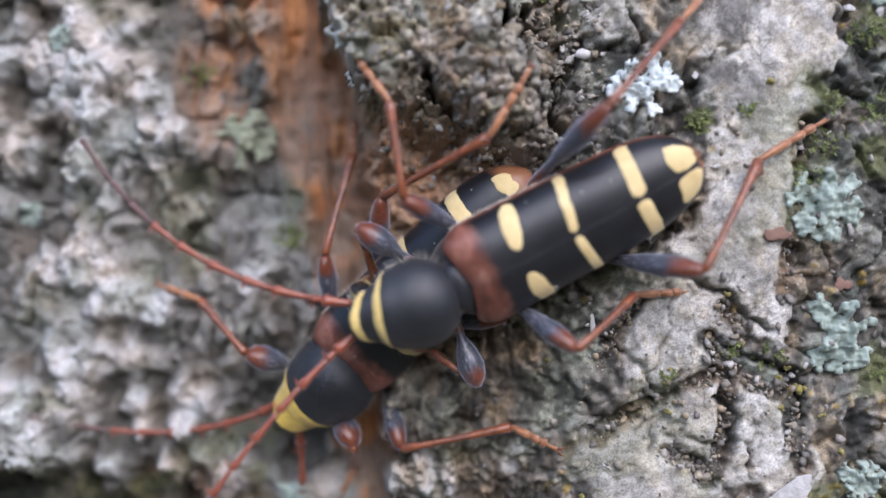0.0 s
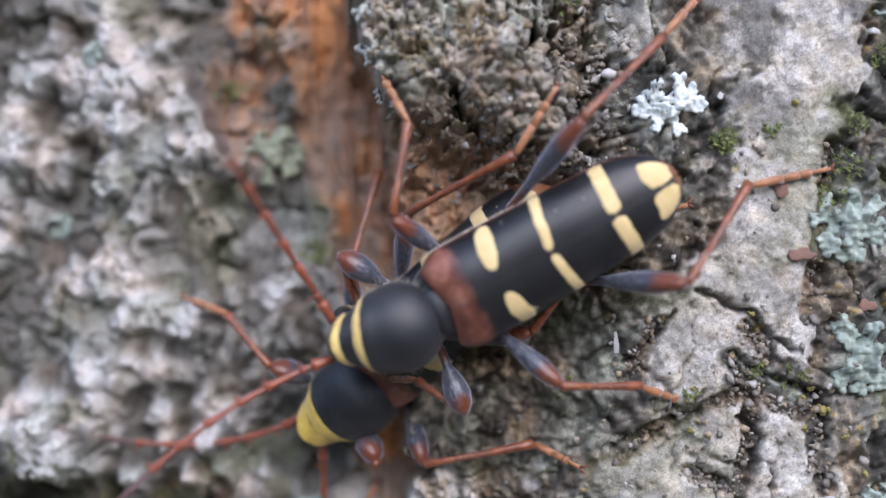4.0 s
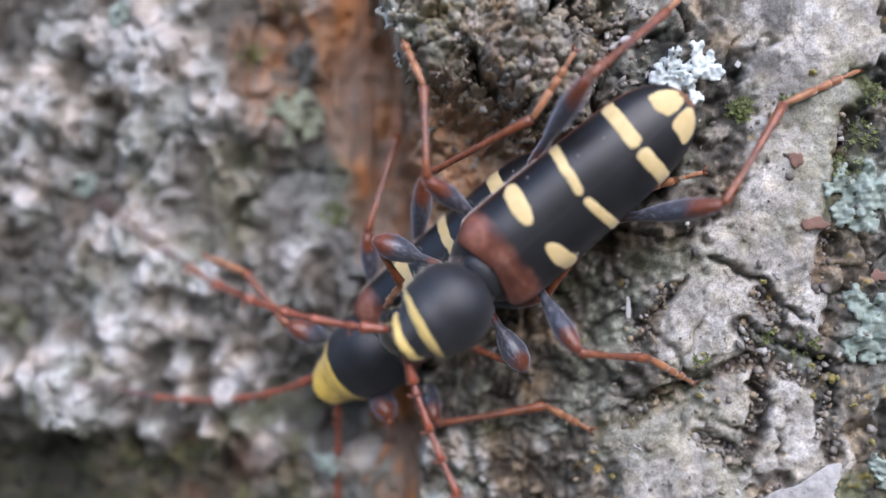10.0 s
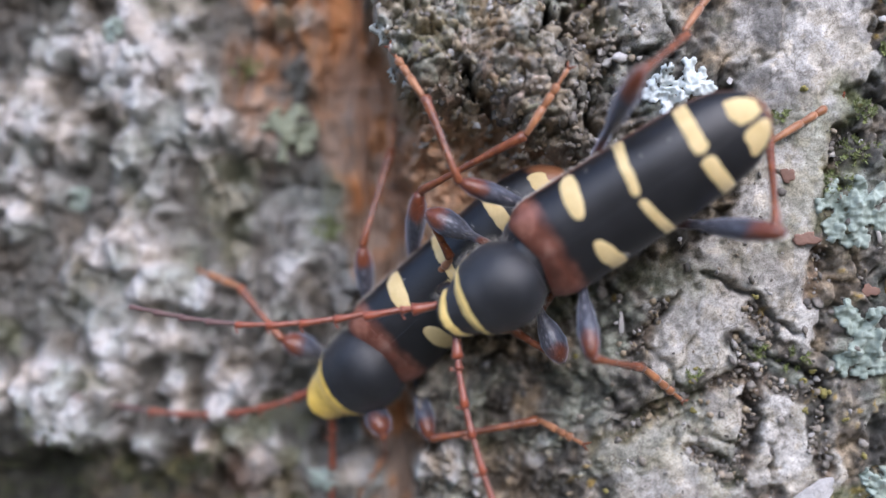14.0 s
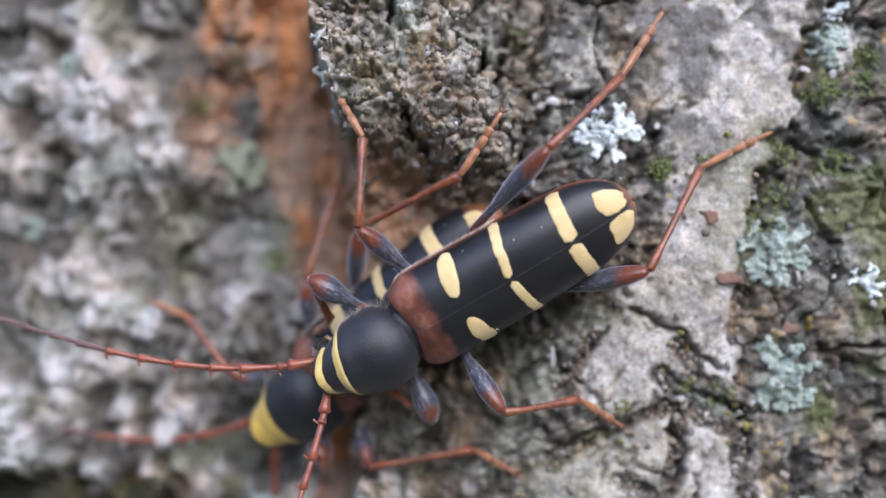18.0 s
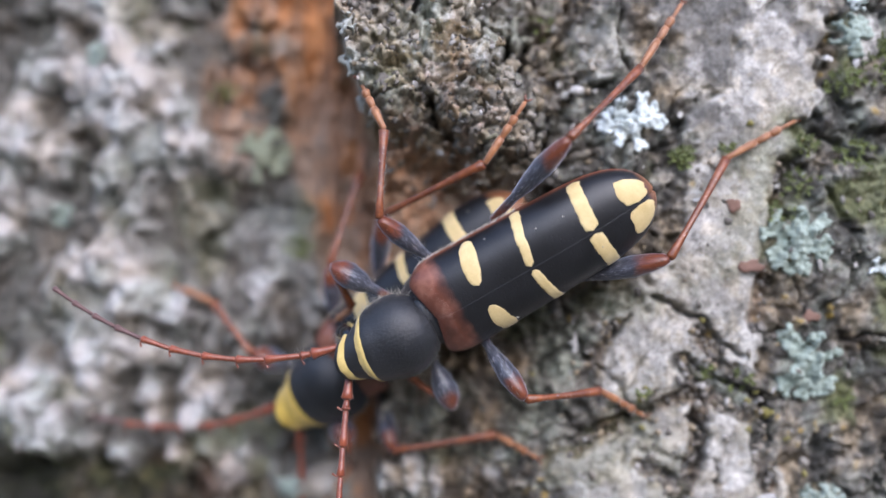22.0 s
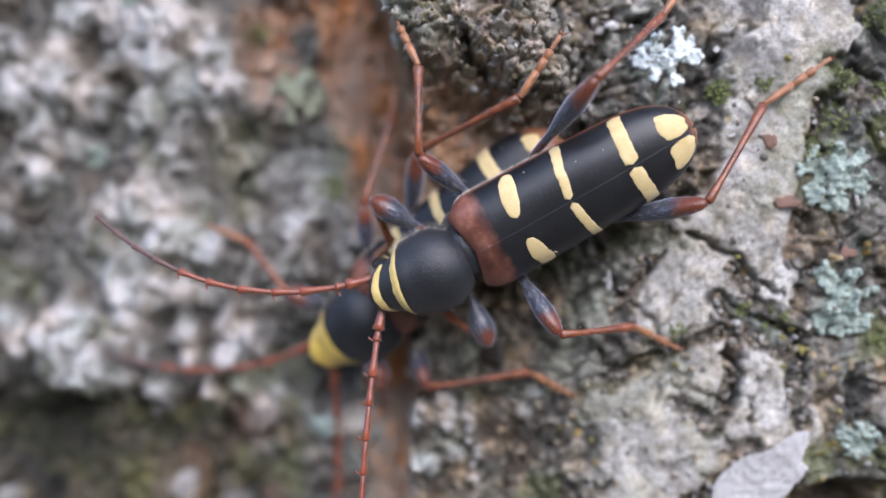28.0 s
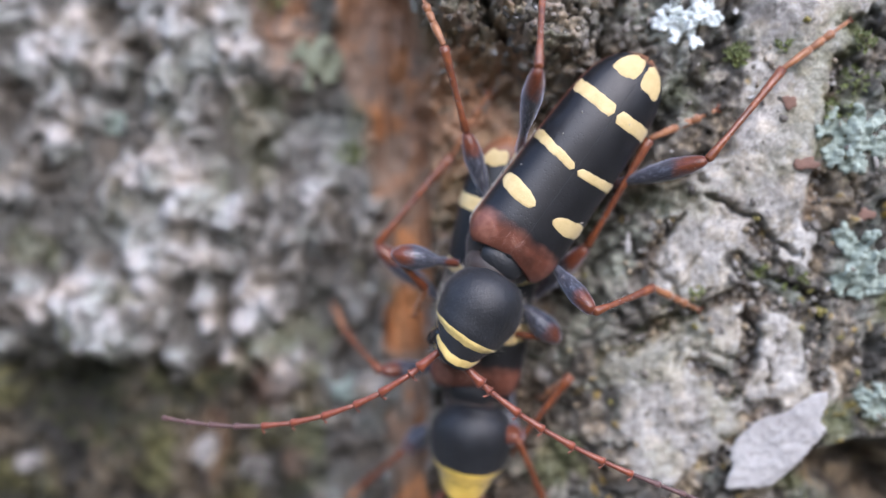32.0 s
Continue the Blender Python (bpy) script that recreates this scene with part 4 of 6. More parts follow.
    c_plate = c_plate * (1 - (0.16 + 0.5 * step(2.6, 5.0, z)) * step(0.42, 0.60, fbm(wx * 1.25, wz * 1.25, 331, 5)))[..., None] * np.where(fbm(x * 1.9, z * 1.9, 341, 4)[..., None] > 0.56, np.asarray((1.0, 0.96, 0.88))[None, None], 1.0)
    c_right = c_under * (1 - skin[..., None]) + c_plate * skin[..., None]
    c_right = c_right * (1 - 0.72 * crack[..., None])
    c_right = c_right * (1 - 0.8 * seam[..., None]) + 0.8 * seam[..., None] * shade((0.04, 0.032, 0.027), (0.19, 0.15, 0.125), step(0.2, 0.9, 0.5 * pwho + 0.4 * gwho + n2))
    # rough bark without pale skin is toned darker towards the right
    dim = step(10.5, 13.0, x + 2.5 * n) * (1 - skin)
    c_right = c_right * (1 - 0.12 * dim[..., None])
    c_hollow = shade((0.065, 0.054, 0.042), (0.37, 0.325, 0.265), step(0.2, 1.0, 0.5 * gwho + 0.4 * pwho + 0.9 * n2))
    c_rust = shade((0.29, 0.16, 0.096), rust, step(0.34, 0.6, 0.6 * fbm(wx * 1.4, wz * 0.35, 111, 4) + 0.4 * fbm(x * 4.2, z * 0.35, 261, 3)))
    c_rust = c_rust + (np.asarray((0.27, 0.21, 0.165))[None, None] - c_rust) * (0.85 * step(0.44, 0.62, fbm(x * 0.9, z * 0.8, 191, 5)) * (1 - step(3.5, 7, z)))[..., None]
    # warm brown bark low on the crust's left, toned light against the overhang's shade
    warm_brown = np.asarray((0.50, 0.30, 0.185))[None, None] * (0.55 + 0.9 * fbm(x * 1.6, z * 0.7, 361, 4))[..., None]
    warm_zone = (0.8 * (1 - step(-0.5, 2.0, x + 2 * n)) * step(-4.0, -1.5, z + 2 * n2) * (1 - step(2.6, 4.6, z + 0.25 * x + 1.5 * n)))[..., None]
    c_hollow, c_crust = c_hollow + (warm_brown - c_hollow) * warm_zone, c_crust + (warm_brown - c_crust) * warm_zone
    lumpy = patches(x, z, PALE_LUMPS, 0.9 * n)
    c_hollow = c_hollow + (np.asarray((0.50, 0.49, 0.485))[None, None] - c_hollow) * (0.8 * lumpy)[..., None]
    depth = depth - 0.35 * lumpy * hollow
    # olive, brown and bluish-grey growths tint the rough places
    hue = np.clip((fbm(x * 0.9 + 3, z * 0.9, 211, 4) - 0.5) * 4.5, -1, 1)[..., None]
    warm, cool = np.asarray((1.14, 0.97, 0.76))[None, None], np.asarray((0.90, 1.03, 0.98))[None, None]
    tint = 1 + np.maximum(hue, 0) * (warm - 1) + np.maximum(-hue, 0) * (cool - 1)
    c_right = c_right * (skin[..., None] + (1 - skin[..., None]) * tint)
    c_left, c_hollow, c_crust = c_left * (0.5 + 0.5 * tint), c_hollow * tint, c_crust * (0.4 + 0.6 * tint)
    speck = (step(0.84, 0.9, pwho) * (1 - step(0.2, 0.45, p1)) * step(0.5, 0.62, fbm(x * 0.7, z * 0.7 + 5, 221, 3)) * (1 - skin))[..., None]
    c_right = c_right * (1 - speck) + speck * np.asarray((0.40, 0.27, 0.06))[None, None]
    l, c, h, s = (m[..., None] for m in (left, crust, hollow, split))
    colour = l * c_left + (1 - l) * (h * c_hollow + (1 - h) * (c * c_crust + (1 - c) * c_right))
    stain = (step(2.2, 5.5, z + 2 * n) * step(-11, -8.5, x) * (1 - step(-5, -3.5, x)) * step(0.38, 0.55, fbm(x * 0.6, z * 0.5, 121)))[..., None] * l
    colour = colour * (1 - 0.8 * stain) + 0.8 * stain * c_rust
    colour = colour * (1 - s) + s * c_rust
    green = step(0.56, 0.70, fbm(x * 0.5 + 9, z * 0.5, 131, 5)) * (0.3 + 0.45 * step(9, 14, x) + 0.35 * (1 - step(-12, -8, z + 0.25 * x))) * (1 - split)
    colour = colour * (1 - green[..., None]) + green[..., None] * np.asarray((0.13, 0.145, 0.055))[None, None]
    # lower left set deeper, in much darker tones with moss, rust and pale knobs
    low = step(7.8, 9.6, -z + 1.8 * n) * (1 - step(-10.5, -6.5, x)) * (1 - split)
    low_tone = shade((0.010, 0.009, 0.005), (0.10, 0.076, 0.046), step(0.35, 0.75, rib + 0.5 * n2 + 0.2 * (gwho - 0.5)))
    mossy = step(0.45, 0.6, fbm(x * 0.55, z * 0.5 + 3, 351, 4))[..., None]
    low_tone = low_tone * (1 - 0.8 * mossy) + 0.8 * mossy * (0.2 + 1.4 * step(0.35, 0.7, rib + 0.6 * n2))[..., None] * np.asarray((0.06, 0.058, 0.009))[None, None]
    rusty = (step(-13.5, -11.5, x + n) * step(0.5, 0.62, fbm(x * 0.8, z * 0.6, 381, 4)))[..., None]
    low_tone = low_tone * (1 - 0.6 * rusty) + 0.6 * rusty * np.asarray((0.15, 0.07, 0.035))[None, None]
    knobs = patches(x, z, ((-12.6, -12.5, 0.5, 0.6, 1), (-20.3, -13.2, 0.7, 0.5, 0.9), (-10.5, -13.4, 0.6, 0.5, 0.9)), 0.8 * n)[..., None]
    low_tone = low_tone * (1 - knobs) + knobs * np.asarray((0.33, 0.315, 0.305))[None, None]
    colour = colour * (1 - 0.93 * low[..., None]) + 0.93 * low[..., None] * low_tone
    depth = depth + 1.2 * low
    # the shadowed hole beside the slab: deepened and also coloured darker
    hole = 1 - step(0.6, 1.25, np.hypot((x - 13.2) / 2.0, (z + 12.4) / 1.3) + 0.8 * n)
    depth = depth + 2.6 * hole
    colour = colour * (1 - 0.8 * hole[..., None]) + 0.8 * hole[..., None] * c_hollow
    return depth, np.clip(colour, 0.01, 0.85)


def sheet(name, xs, zs, depth, colour, parent, label):
    nx, nz = len(xs), len(zs)
    xx, zz = np.meshgrid(xs, zs)
    co = np.stack([xx, depth, zz], -1).reshape(-1, 3) * MM
    me = bpy.data.meshes.new(name)
    i = np.arange(nx * nz).reshape(nz, nx)
    quads = np.stack([i[:-1, :-1], i[:-1, 1:], i[1:, 1:], i[1:, :-1]], -1).reshape(-1)
    me.vertices.add(nx * nz)
    me.vertices.foreach_set("co", co.ravel())
    nq = len(quads) // 4
    me.loops.add(nq * 4)
    me.loops.foreach_set("vertex_index", quads)
    me.polygons.add(nq)
    me.polygons.foreach_set("loop_start", np.arange(nq) * 4)
    me.update(calc_edges=True)
    att = me.color_attributes.new("tone", "FLOAT_COLOR", "POINT")
    rgba = np.concatenate([colour.reshape(-1, 3), np.ones((nx * nz, 1))], 1)
    att.data.foreach_set("color", rgba.ravel())
    me.materials.append(M_BARK)
    me.shade_smooth()
    ob = new(name, me)
    ob.parent = parent
    return tagged(ob, label)


trunk = tagged(new("tree_trunk"), "lichen-grown tree trunk with cracked grey bark", "tree trunk")
GRID = 0.08
xs, zs = np.arange(-24.5, 21.01, GRID), np.arange(-17.5, 14.51, GRID)
XX, ZZ = np.meshgrid(xs, zs)
DEPTH, TONE = bark_surface(XX, ZZ)
rim = np.clip(1 - np.minimum.reduce([XX - xs[0], xs[-1] - XX, ZZ - zs[0], zs[-1] - ZZ]) / 2.0, 0, 1)
DEPTH = DEPTH * (1 - rim ** 2) + rim ** 2 * 12.5
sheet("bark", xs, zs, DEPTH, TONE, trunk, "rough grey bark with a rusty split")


def on_bark(x, z):
    """Depth of the bark at a place, in millimetres."""
    i = int(np.clip((z - zs[0]) / GRID, 0, len(zs) - 1))
    j = int(np.clip((x - xs[0]) / GRID, 0, len(xs) - 1))
    return float(DEPTH[i, j])


def far_trunk():
    """The rest of the trunk, a rough column from the ground up."""
    nu, nv, r0, axis = 120, 90, 150.0, 161.0
    verts, faces = [], []
    for j in range(nv + 1):
        z = -1250 + 4000 * j / nv
        for i in range(nu):
            a = 2 * math.pi * i / nu
            near = math.exp(-((z / 60.0) ** 2)) * max(0.0, -math.sin(a)) ** 8
            r = r0 + (1 - near) * 5 * noise.fractal((math.cos(a) * 9, math.sin(a) * 9, z * 0.006), 1.0, 2.0, 4) + 60 * max(0.0, (-1000 - z) / 250) ** 2
            verts.append((r * math.cos(a) * MM, (axis + r * math.sin(a)) * MM, z * MM))
    for j in range(nv):
        for i in range(nu):
            k = (i + 1) % nu
            faces.append((j * nu + i, j * nu + k, (j + 1) * nu + k, (j + 1) * nu + i))
    faces.append([nv * nu + i for i in range(nu)])
    ob = link("outer_bark", verts, faces, M_FAR_BARK, trunk)
    return ob


M_FAR_BARK = two_scale("far_bark", (0.12, 0.105, 0.09), (0.42, 0.39, 0.37), 0.8, 160, 1500, 0.8, 1.0)
far_trunk()

# ground out of view, added for bounce light from below
bm = bmesh.new()
bmesh.ops.create_grid(bm, x_segments=24, y_segments=24, size=400)
ground = tagged(part("ground", bm, M_EARTH, None, "brown leaf litter on the ground"), kind="structure")
ground.location = (0, 0, -1.24)
for v in ground.data.vertices:
    v.co.z += 0.02 * noise.noise(v.co * 0.2)


def sky_screen():
    """Unseen dark ring all round, added to keep the low sky out of reflections."""
    verts, faces, n = [], [], 96
    for i in range(n):
        a = 2 * math.pi * i / n
        top = 3.4 + 1.5 * noise.noise((math.cos(a) * 3, math.sin(a) * 3, 0)) + 0.9 * noise.noise((math.cos(a) * 14, math.sin(a) * 14, 4))
        for k in range(7):
            r = 14 + 1.2 * noise.noise((math.cos(a) * 8, math.sin(a) * 8, k * 1.7))
            verts.append((r * math.cos(a), r * math.sin(a), -1.3 + (top + 1.3) * k / 6))
    for i in range(n):
        j = (i + 1) % n
        for k in range(6):
            faces.append((i * 7 + k, j * 7 + k, j * 7 + k + 1, i * 7 + k + 1))
    return tagged(link("backdrop", verts, faces, M_SKY_SCREEN), "unseen dark green ring that screens the low sky", kind="structure")


M_SKY_SCREEN = two_scale("low_sky_screen", (0.05, 0.06, 0.03), (0.15, 0.17, 0.09), 0.9, 1.5, 9, 0.4, 40.0)
sky_screen()


# ---- what grows and lies on the bark ----
def ico():
    bm = bmesh.new()
    bmesh.ops.create_icosphere(bm, subdivisions=2, radius=1)
    v = [x.co.copy() for x in bm.verts]
    f = [[x.index for x in face.verts] for face in bm.faces]
    bm.free()
    bm = bmesh.new()
    bmesh.ops.create_icosphere(bm, subdivisions=1, radius=1)
    w = [x.co.copy() for x in bm.verts]
    g = [[x.index for x in face.verts] for face in bm.faces]
    bm.free()
    return v, f, w, g


ICO_V, ICO_F, ICO1_V, ICO1_F = ico()


def lump(verts, faces, at, radii, turn, rough=0.18, coarse=False):
    """Add an uneven rounded lump, in millimetres."""
    k, salt = len(verts), random.random() * 50
    src, fs = (ICO1_V, ICO1_F) if coarse else (ICO_V, ICO_F)
    m = turn.to_matrix()
    for v in src:
        r = 1 + rough * 2 * noise.noise(v * 1.6 + Vector((salt, 0, 0)))
        verts.append((Vector(at) + m @ Vector((v.x * radii[0], v.y * radii[1], v.z * radii[2])) * r) * MM)
    faces += [[k + i for i in f] for f in fs]


def surface(x, z):
    """Front face of the bark near a place: the foremost of a few neighbours."""
    return min(on_bark(x + dx, z + dz) for dx, dz in ((0, 0), (0.15, 0), (-0.15, 0), (0, 0.15), (0, -0.15)))


def lichen(x, z, size, mat, label, arms, salt):
    """A leafy lichen: one flat thallus of forked arms with rounded ends that follows the bark."""
    random.seed(salt)
    discs = []

    def grow(px, pz, angle, width, left):
        discs.append((px, pz, width * random.uniform(0.85, 1.15)))
        if left <= 0:
            for s in (-0.8, 0.8):
                if random.random() < 0.6:
                    discs.append((px + math.cos(angle + s) * width, pz + math.sin(angle + s) * width, width * 0.7))
            return
        for s in ((-0.5, 0.55) if random.random() < 0.36 else (random.uniform(-0.45, 0.45),)):
            a = angle + s + random.uniform(-0.2, 0.2)
            grow(px + math.cos(a) * width * 1.25, pz + math.sin(a) * width * 1.25, a, width * 0.9, left - 1)

    for k in range(arms):
        a = 2 * math.pi * (k + random.uniform(-0.3, 0.3)) / arms
        grow(x + math.cos(a) * size * 0.08, z + math.sin(a) * size * 0.08, a, size * 0.2, random.choice((2, 3, 3)))
    n = int(size * 2.5 / 0.05)
    gx = x + (np.arange(n) - n / 2) * 0.05
    gz = z + (np.arange(n) - n / 2) * 0.05
    xx, zz = np.meshgrid(gx, gz)
    field = np.full_like(xx, -1.0)
    for px, pz, r in discs:
        field = np.maximum(field, 1 - np.hypot(xx - px, zz - pz) / r + 0.3 * (fbm(xx * 4, zz * 4, salt, 3) - 0.5))
    y0 = surface(x, z)
    verts, faces, at = [], [], {}

    def vertex(i, j, front):
        if (i, j, front) not in at:
            f = max(0.0, float(field[i, j]))
            y = min(on_bark(gx[j], gz[i]), y0 + 0.5)
            lift = 0.07 + 0.14 * math.sqrt(f) + 0.07 * noise.noise((gx[j] * 2.2, gz[i] * 2.2, salt))
            at[i, j, front] = len(verts)
            verts.append((gx[j] * MM, (y - (lift if front else -0.12)) * MM, gz[i] * MM))
        return at[i, j, front]

    inside = field > 0
    for i in range(n - 1):
        for j in range(n - 1):
            if inside[i, j] and inside[i, j + 1] and inside[i + 1, j] and inside[i + 1, j + 1]:
                ring = ((i, j), (i, j + 1), (i + 1, j + 1), (i + 1, j))
                faces.append([vertex(a, b, True) for a, b in ring])
                for (a, b), (c, d), (oi, oj) in ((ring[0], ring[1], (-1, 0)), (ring[1], ring[2], (0, 1)), (ring[2], ring[3], (1, 0)), (ring[3], ring[0], (0, -1))):
                    p, q = i + oi, j + oj
                    if not (0 <= p < n - 1 and 0 <= q < n - 1 and inside[p, q] and inside[p, q + 1] and inside[p + 1, q] and inside[p + 1, q + 1]):
                        faces.append([vertex(a, b, True), vertex(a, b, False), vertex(c, d, False), vertex(c, d, True)])
    ob = link("lichen", verts, faces, mat)
    return tagged(ob, label, "lichen", "lichens on the bark")


def moss(x, z, size, count, label, salt, tall=0.55, mat=M_MOSS):
    """A moss tuft: leafy shoots with pointed leaves, in small bunches."""
    random.seed(salt)
    root = tagged(new("moss_tuft"), label, "moss", "moss tufts on the bark")
    root.location = Vector((x, on_bark(x, z), z)) * MM
    bunches = [([], []) for _ in range(max(3, min(16, count // 4)))]
    for n in range(count):
        verts, faces = bunches[n % len(bunches)]
        a, r = random.uniform(0, 6.283), size * math.sqrt(random.random())
        a = (n % len(bunches) + 0.6 * random.random()) * 6.283 / len(bunches)
        px, pz = x + math.cos(a) * r, z + math.sin(a) * r * 0.8
        y = on_bark(px, pz) + 0.05
        lean = Vector((random.uniform(-0.7, 0.7), -1, random.uniform(-0.3, 0.9))).normalized()
        height = tall * random.uniform(0.4, 1.0) * (1.1 - 0.6 * r / size)
        for j in range(6):
            p = Vector((px, y, pz)) + lean * height * j / 6
            out = Vector((math.cos(j * 2.4 + a), random.uniform(-0.7, 0.1), math.sin(j * 2.4 + a))).normalized()
            side = out.cross(lean).normalized() * 0.026
            tip = p + out * 0.13 + lean * 0.09
            k = len(verts)
            verts += [q * MM - root.location for q in (p + side, p - side, p + out * 0.06 - side * 1.3 + lean * 0.03, tip, p + out * 0.06 + side * 1.3 + lean * 0.03)]
            faces.append((k, k + 1, k + 2, k + 3, k + 4))
    for verts, faces in bunches:
        link("shoot", verts, faces, mat, root, smooth=False)
    return root


WHITE_LEAFY = "pale bluish-white leafy lichen on grey bark"
GREEN_LEAFY = "grey-green leafy lichen on dark bark"
lichen(6.2, 4.4, 1.45, M_LICHEN, WHITE_LEAFY, 5, 11)
lichen(12.2, 0.35, 1.5, M_LICHEN_GREEN, GREEN_LEAFY, 6, 12)
lichen(12.7, -4.1, 1.6, M_LICHEN_GREEN, GREEN_LEAFY, 7, 13)
lichen(15.5, -0.85, 0.8, M_LICHEN, WHITE_LEAFY, 4, 14)
lichen(14.2, 7.6, 0.9, M_LICHEN_GREEN, GREEN_LEAFY, 5, 15)
lichen(13.5, -9.3, 0.9, M_LICHEN_GREEN, GREEN_LEAFY, 6, 16)
lichen(14.4, 8.9, 0.5, M_LICHEN, WHITE_LEAFY, 4, 17)
lichen(-7.9, 3.7, 1.3, M_LICHEN_CRUST, "grey-green crusty lichen beside the rusty split", 6, 18)
lichen(-16.2, 1.2, 0.6, M_LICHEN_GREEN, GREEN_LEAFY, 5, 19)
lichen(-14.4, 7.6, 0.6, M_LICHEN_GREEN, GREEN_LEAFY, 5, 20)
lichen(-3.8, 6.4, 0.55, M_LICHEN_GREY, "grey-green lichen on the edge of dark crust", 4, 21)
lichen(-3.9, 7.7, 0.5, M_LICHEN_GREY, "grey-green lichen on the edge of dark crust", 5, 23)
lichen(-3.5, 5.2, 0.35, M_LICHEN_GREY, "grey-green lichen on the edge of dark crust", 4, 24)
lichen(-6.6, -9.6, 0.7, M_LICHEN_GREEN, GREEN_LEAFY, 5, 22)
moss(8.1, 3.2, 0.45, 60, "bright green moss tuft beside white lichen", 31)
moss(15.2, 6.4, 0.8, 50, "yellow-green moss tuft on dark bark", 32)
moss(14.3, 3.4, 0.8, 44, "yellow-green moss tuft on dark bark", 33)
moss(12.3, 2.3, 0.7, 30, "green moss tuft above grey-green lichen", 34)
moss(9.7, 3.5, 0.3, 12, "tiny yellow-green moss tuft on pale bark", 35, 0.35)
moss(14.2, -5.6, 0.35, 14, "green moss tuft below grey-green lichen", 36)
moss(10.3, -4.9, 0.6, 22, "small green moss tuft in a bark crack", 37, 0.4)
moss(-6.35, -0.15, 0.55, 26, "bright green moss tuft beside the rusty split", 38)
moss(-16.6, -10.2, 3.2, 330, "dark green moss cushion in a hollow of the bark", 39, 0.8, M_MOSS_DARK)
moss(-9.5, 6.2, 0.6, 24, "dark green moss tuft on knobbly bark", 40)
moss(-11.6, -9.2, 0.9, 40, "dark green moss tuft low on knobbly bark", 41, 0.55, M_MOSS_DARK)
moss(3.2, 8.2, 0.5, 18, "green moss tuft in a crack of dark crust", 42, 0.35)
moss(9.2, -4.58, 0.35, 26, "small green moss tuft on a dark seam", 44, 0.3)
moss(13.85, 5.88, 0.6, 50, "yellow-green moss tuft on dark bark", 45, 0.4)
moss(15.53, 7.26, 0.5, 40, "bright green moss tuft on dark bark", 46, 0.4)
moss(11.6, 1.24, 0.5, 36, "green moss tuft above grey-green lichen", 47, 0.35)
moss(12.6, 3.67, 0.45, 30, "yellow-green moss tuft on dark bark", 48, 0.35)
moss(6.9, -5.4, 0.3, 12, "tiny yellow-green moss tuft on pale bark", 43, 0.35)


def bark_flake(x, z, w, h, tilt, mat, label, salt, turn=0.0):
    """A thin loose flake of bark with a ragged outline, lifted at one side."""
    random.seed(salt)
    bm = bmesh.new()
    n, rings = (88, 14) if w > 1 else (44, 5)
    y = surface(x, z) - 0.05
    if w > 1:
        y = min(surface(x + 1.5 * f, z + 1.3 * f) for f in (-1, -0.5, 0, 0.5, 1)) + 0.02
    thick = min(0.12, 0.22 * min(w, h))
    wild = 0.4 if w > 1 else 0.5
    edge = [1 + wild * noise.noise((math.cos(2 * math.pi * k / n) * 1.4, math.sin(2 * math.pi * k / n) * 1.4, salt)) + (0.05 if w > 1 else 0.16) * noise.noise((k * 0.8, salt, 3)) + random.uniform(-0.05, 0.05) * (0.5 if w > 1 else 1) for k in range(n)]

    def place(k, f):
        a = 2 * math.pi * k / n
        px, pz = math.cos(a) * w * edge[k] * f, math.sin(a) * h * edge[k] * f
        return px * math.cos(turn) - pz * math.sin(turn), px * math.sin(turn) + pz * math.cos(turn)

    def at(k, f, back):
        px, pz = place(k, f)
        relief = 0.5 * thick * noise.noise((px * 1.3, pz * 1.3, salt)) * (1.2 - f) + 0.5 * thick * noise.noise((px * 3.7, pz * 3.7, salt)) * (w > 1)
        return bm.verts.new(Vector((x + px, y - tilt * px / w - (0 if back else thick * (1 - 0.4 * f ** 4)) + relief, z + pz)) * MM)

    front = [[at(k, (i + 1) / rings, False) for k in range(n)] for i in range(rings)]
    back = [at(k, 0.96, True) for k in range(n)]
    bm.faces.new(front[0])
    for p, q in zip(front, front[1:] + [back]):
        for k in range(n):
            bm.faces.new((p[k], p[(k + 1) % n], q[(k + 1) % n], q[k]))
    bm.faces.new(back[::-1])
    flake = tagged(new("bark_flake"), label, "bark flake", "loose bark flakes")
    part("skin", bm, mat, flake)
    bm = bmesh.new()
    ring = [[bm.verts.new(Vector((x + place(k, f)[0], y - tilt * place(k, f)[0] / w + d, z + place(k, f)[1])) * MM) for k in range(n)] for f, d in ((0.95, 0.004), (0.9, thick * 0.9))]
    bm.faces.new(ring[0])
    for k in range(n):
        bm.faces.new((ring[0][k], ring[0][(k + 1) % n], ring[1][(k + 1) % n], ring[1][k]))
    bm.faces.new(ring[1][::-1])
    part("inner_layer", bm, M_FLECK, flake, "brown corky underside")
    return flake


M_FLAKE = two_scale("flake_pale", (0.36, 0.345, 0.33), (0.56, 0.54, 0.52), 0.8, 900, 7000, 0.6, 0.08)
M_SLAB = two_scale("slab_pale_stained", (0.30, 0.285, 0.27), (0.56, 0.54, 0.52), 0.8, 650, 3600, 0.9, 0.14)
M_FLECK = two_scale("fleck_rust", (0.13, 0.07, 0.05), (0.26, 0.145, 0.105), 0.7, 1500, 9000, 0.5, 0.05)
bark_flake(9.95, -11.0, 2.3, 1.0, 0.2, M_SLAB, "pale peeling slab of bark with a ragged edge", 2, 0.72)
bark_flake(4.4, -3.6, 0.09, 0.42, 0.04, M_FLAKE, "narrow pale sliver of bark", 5)
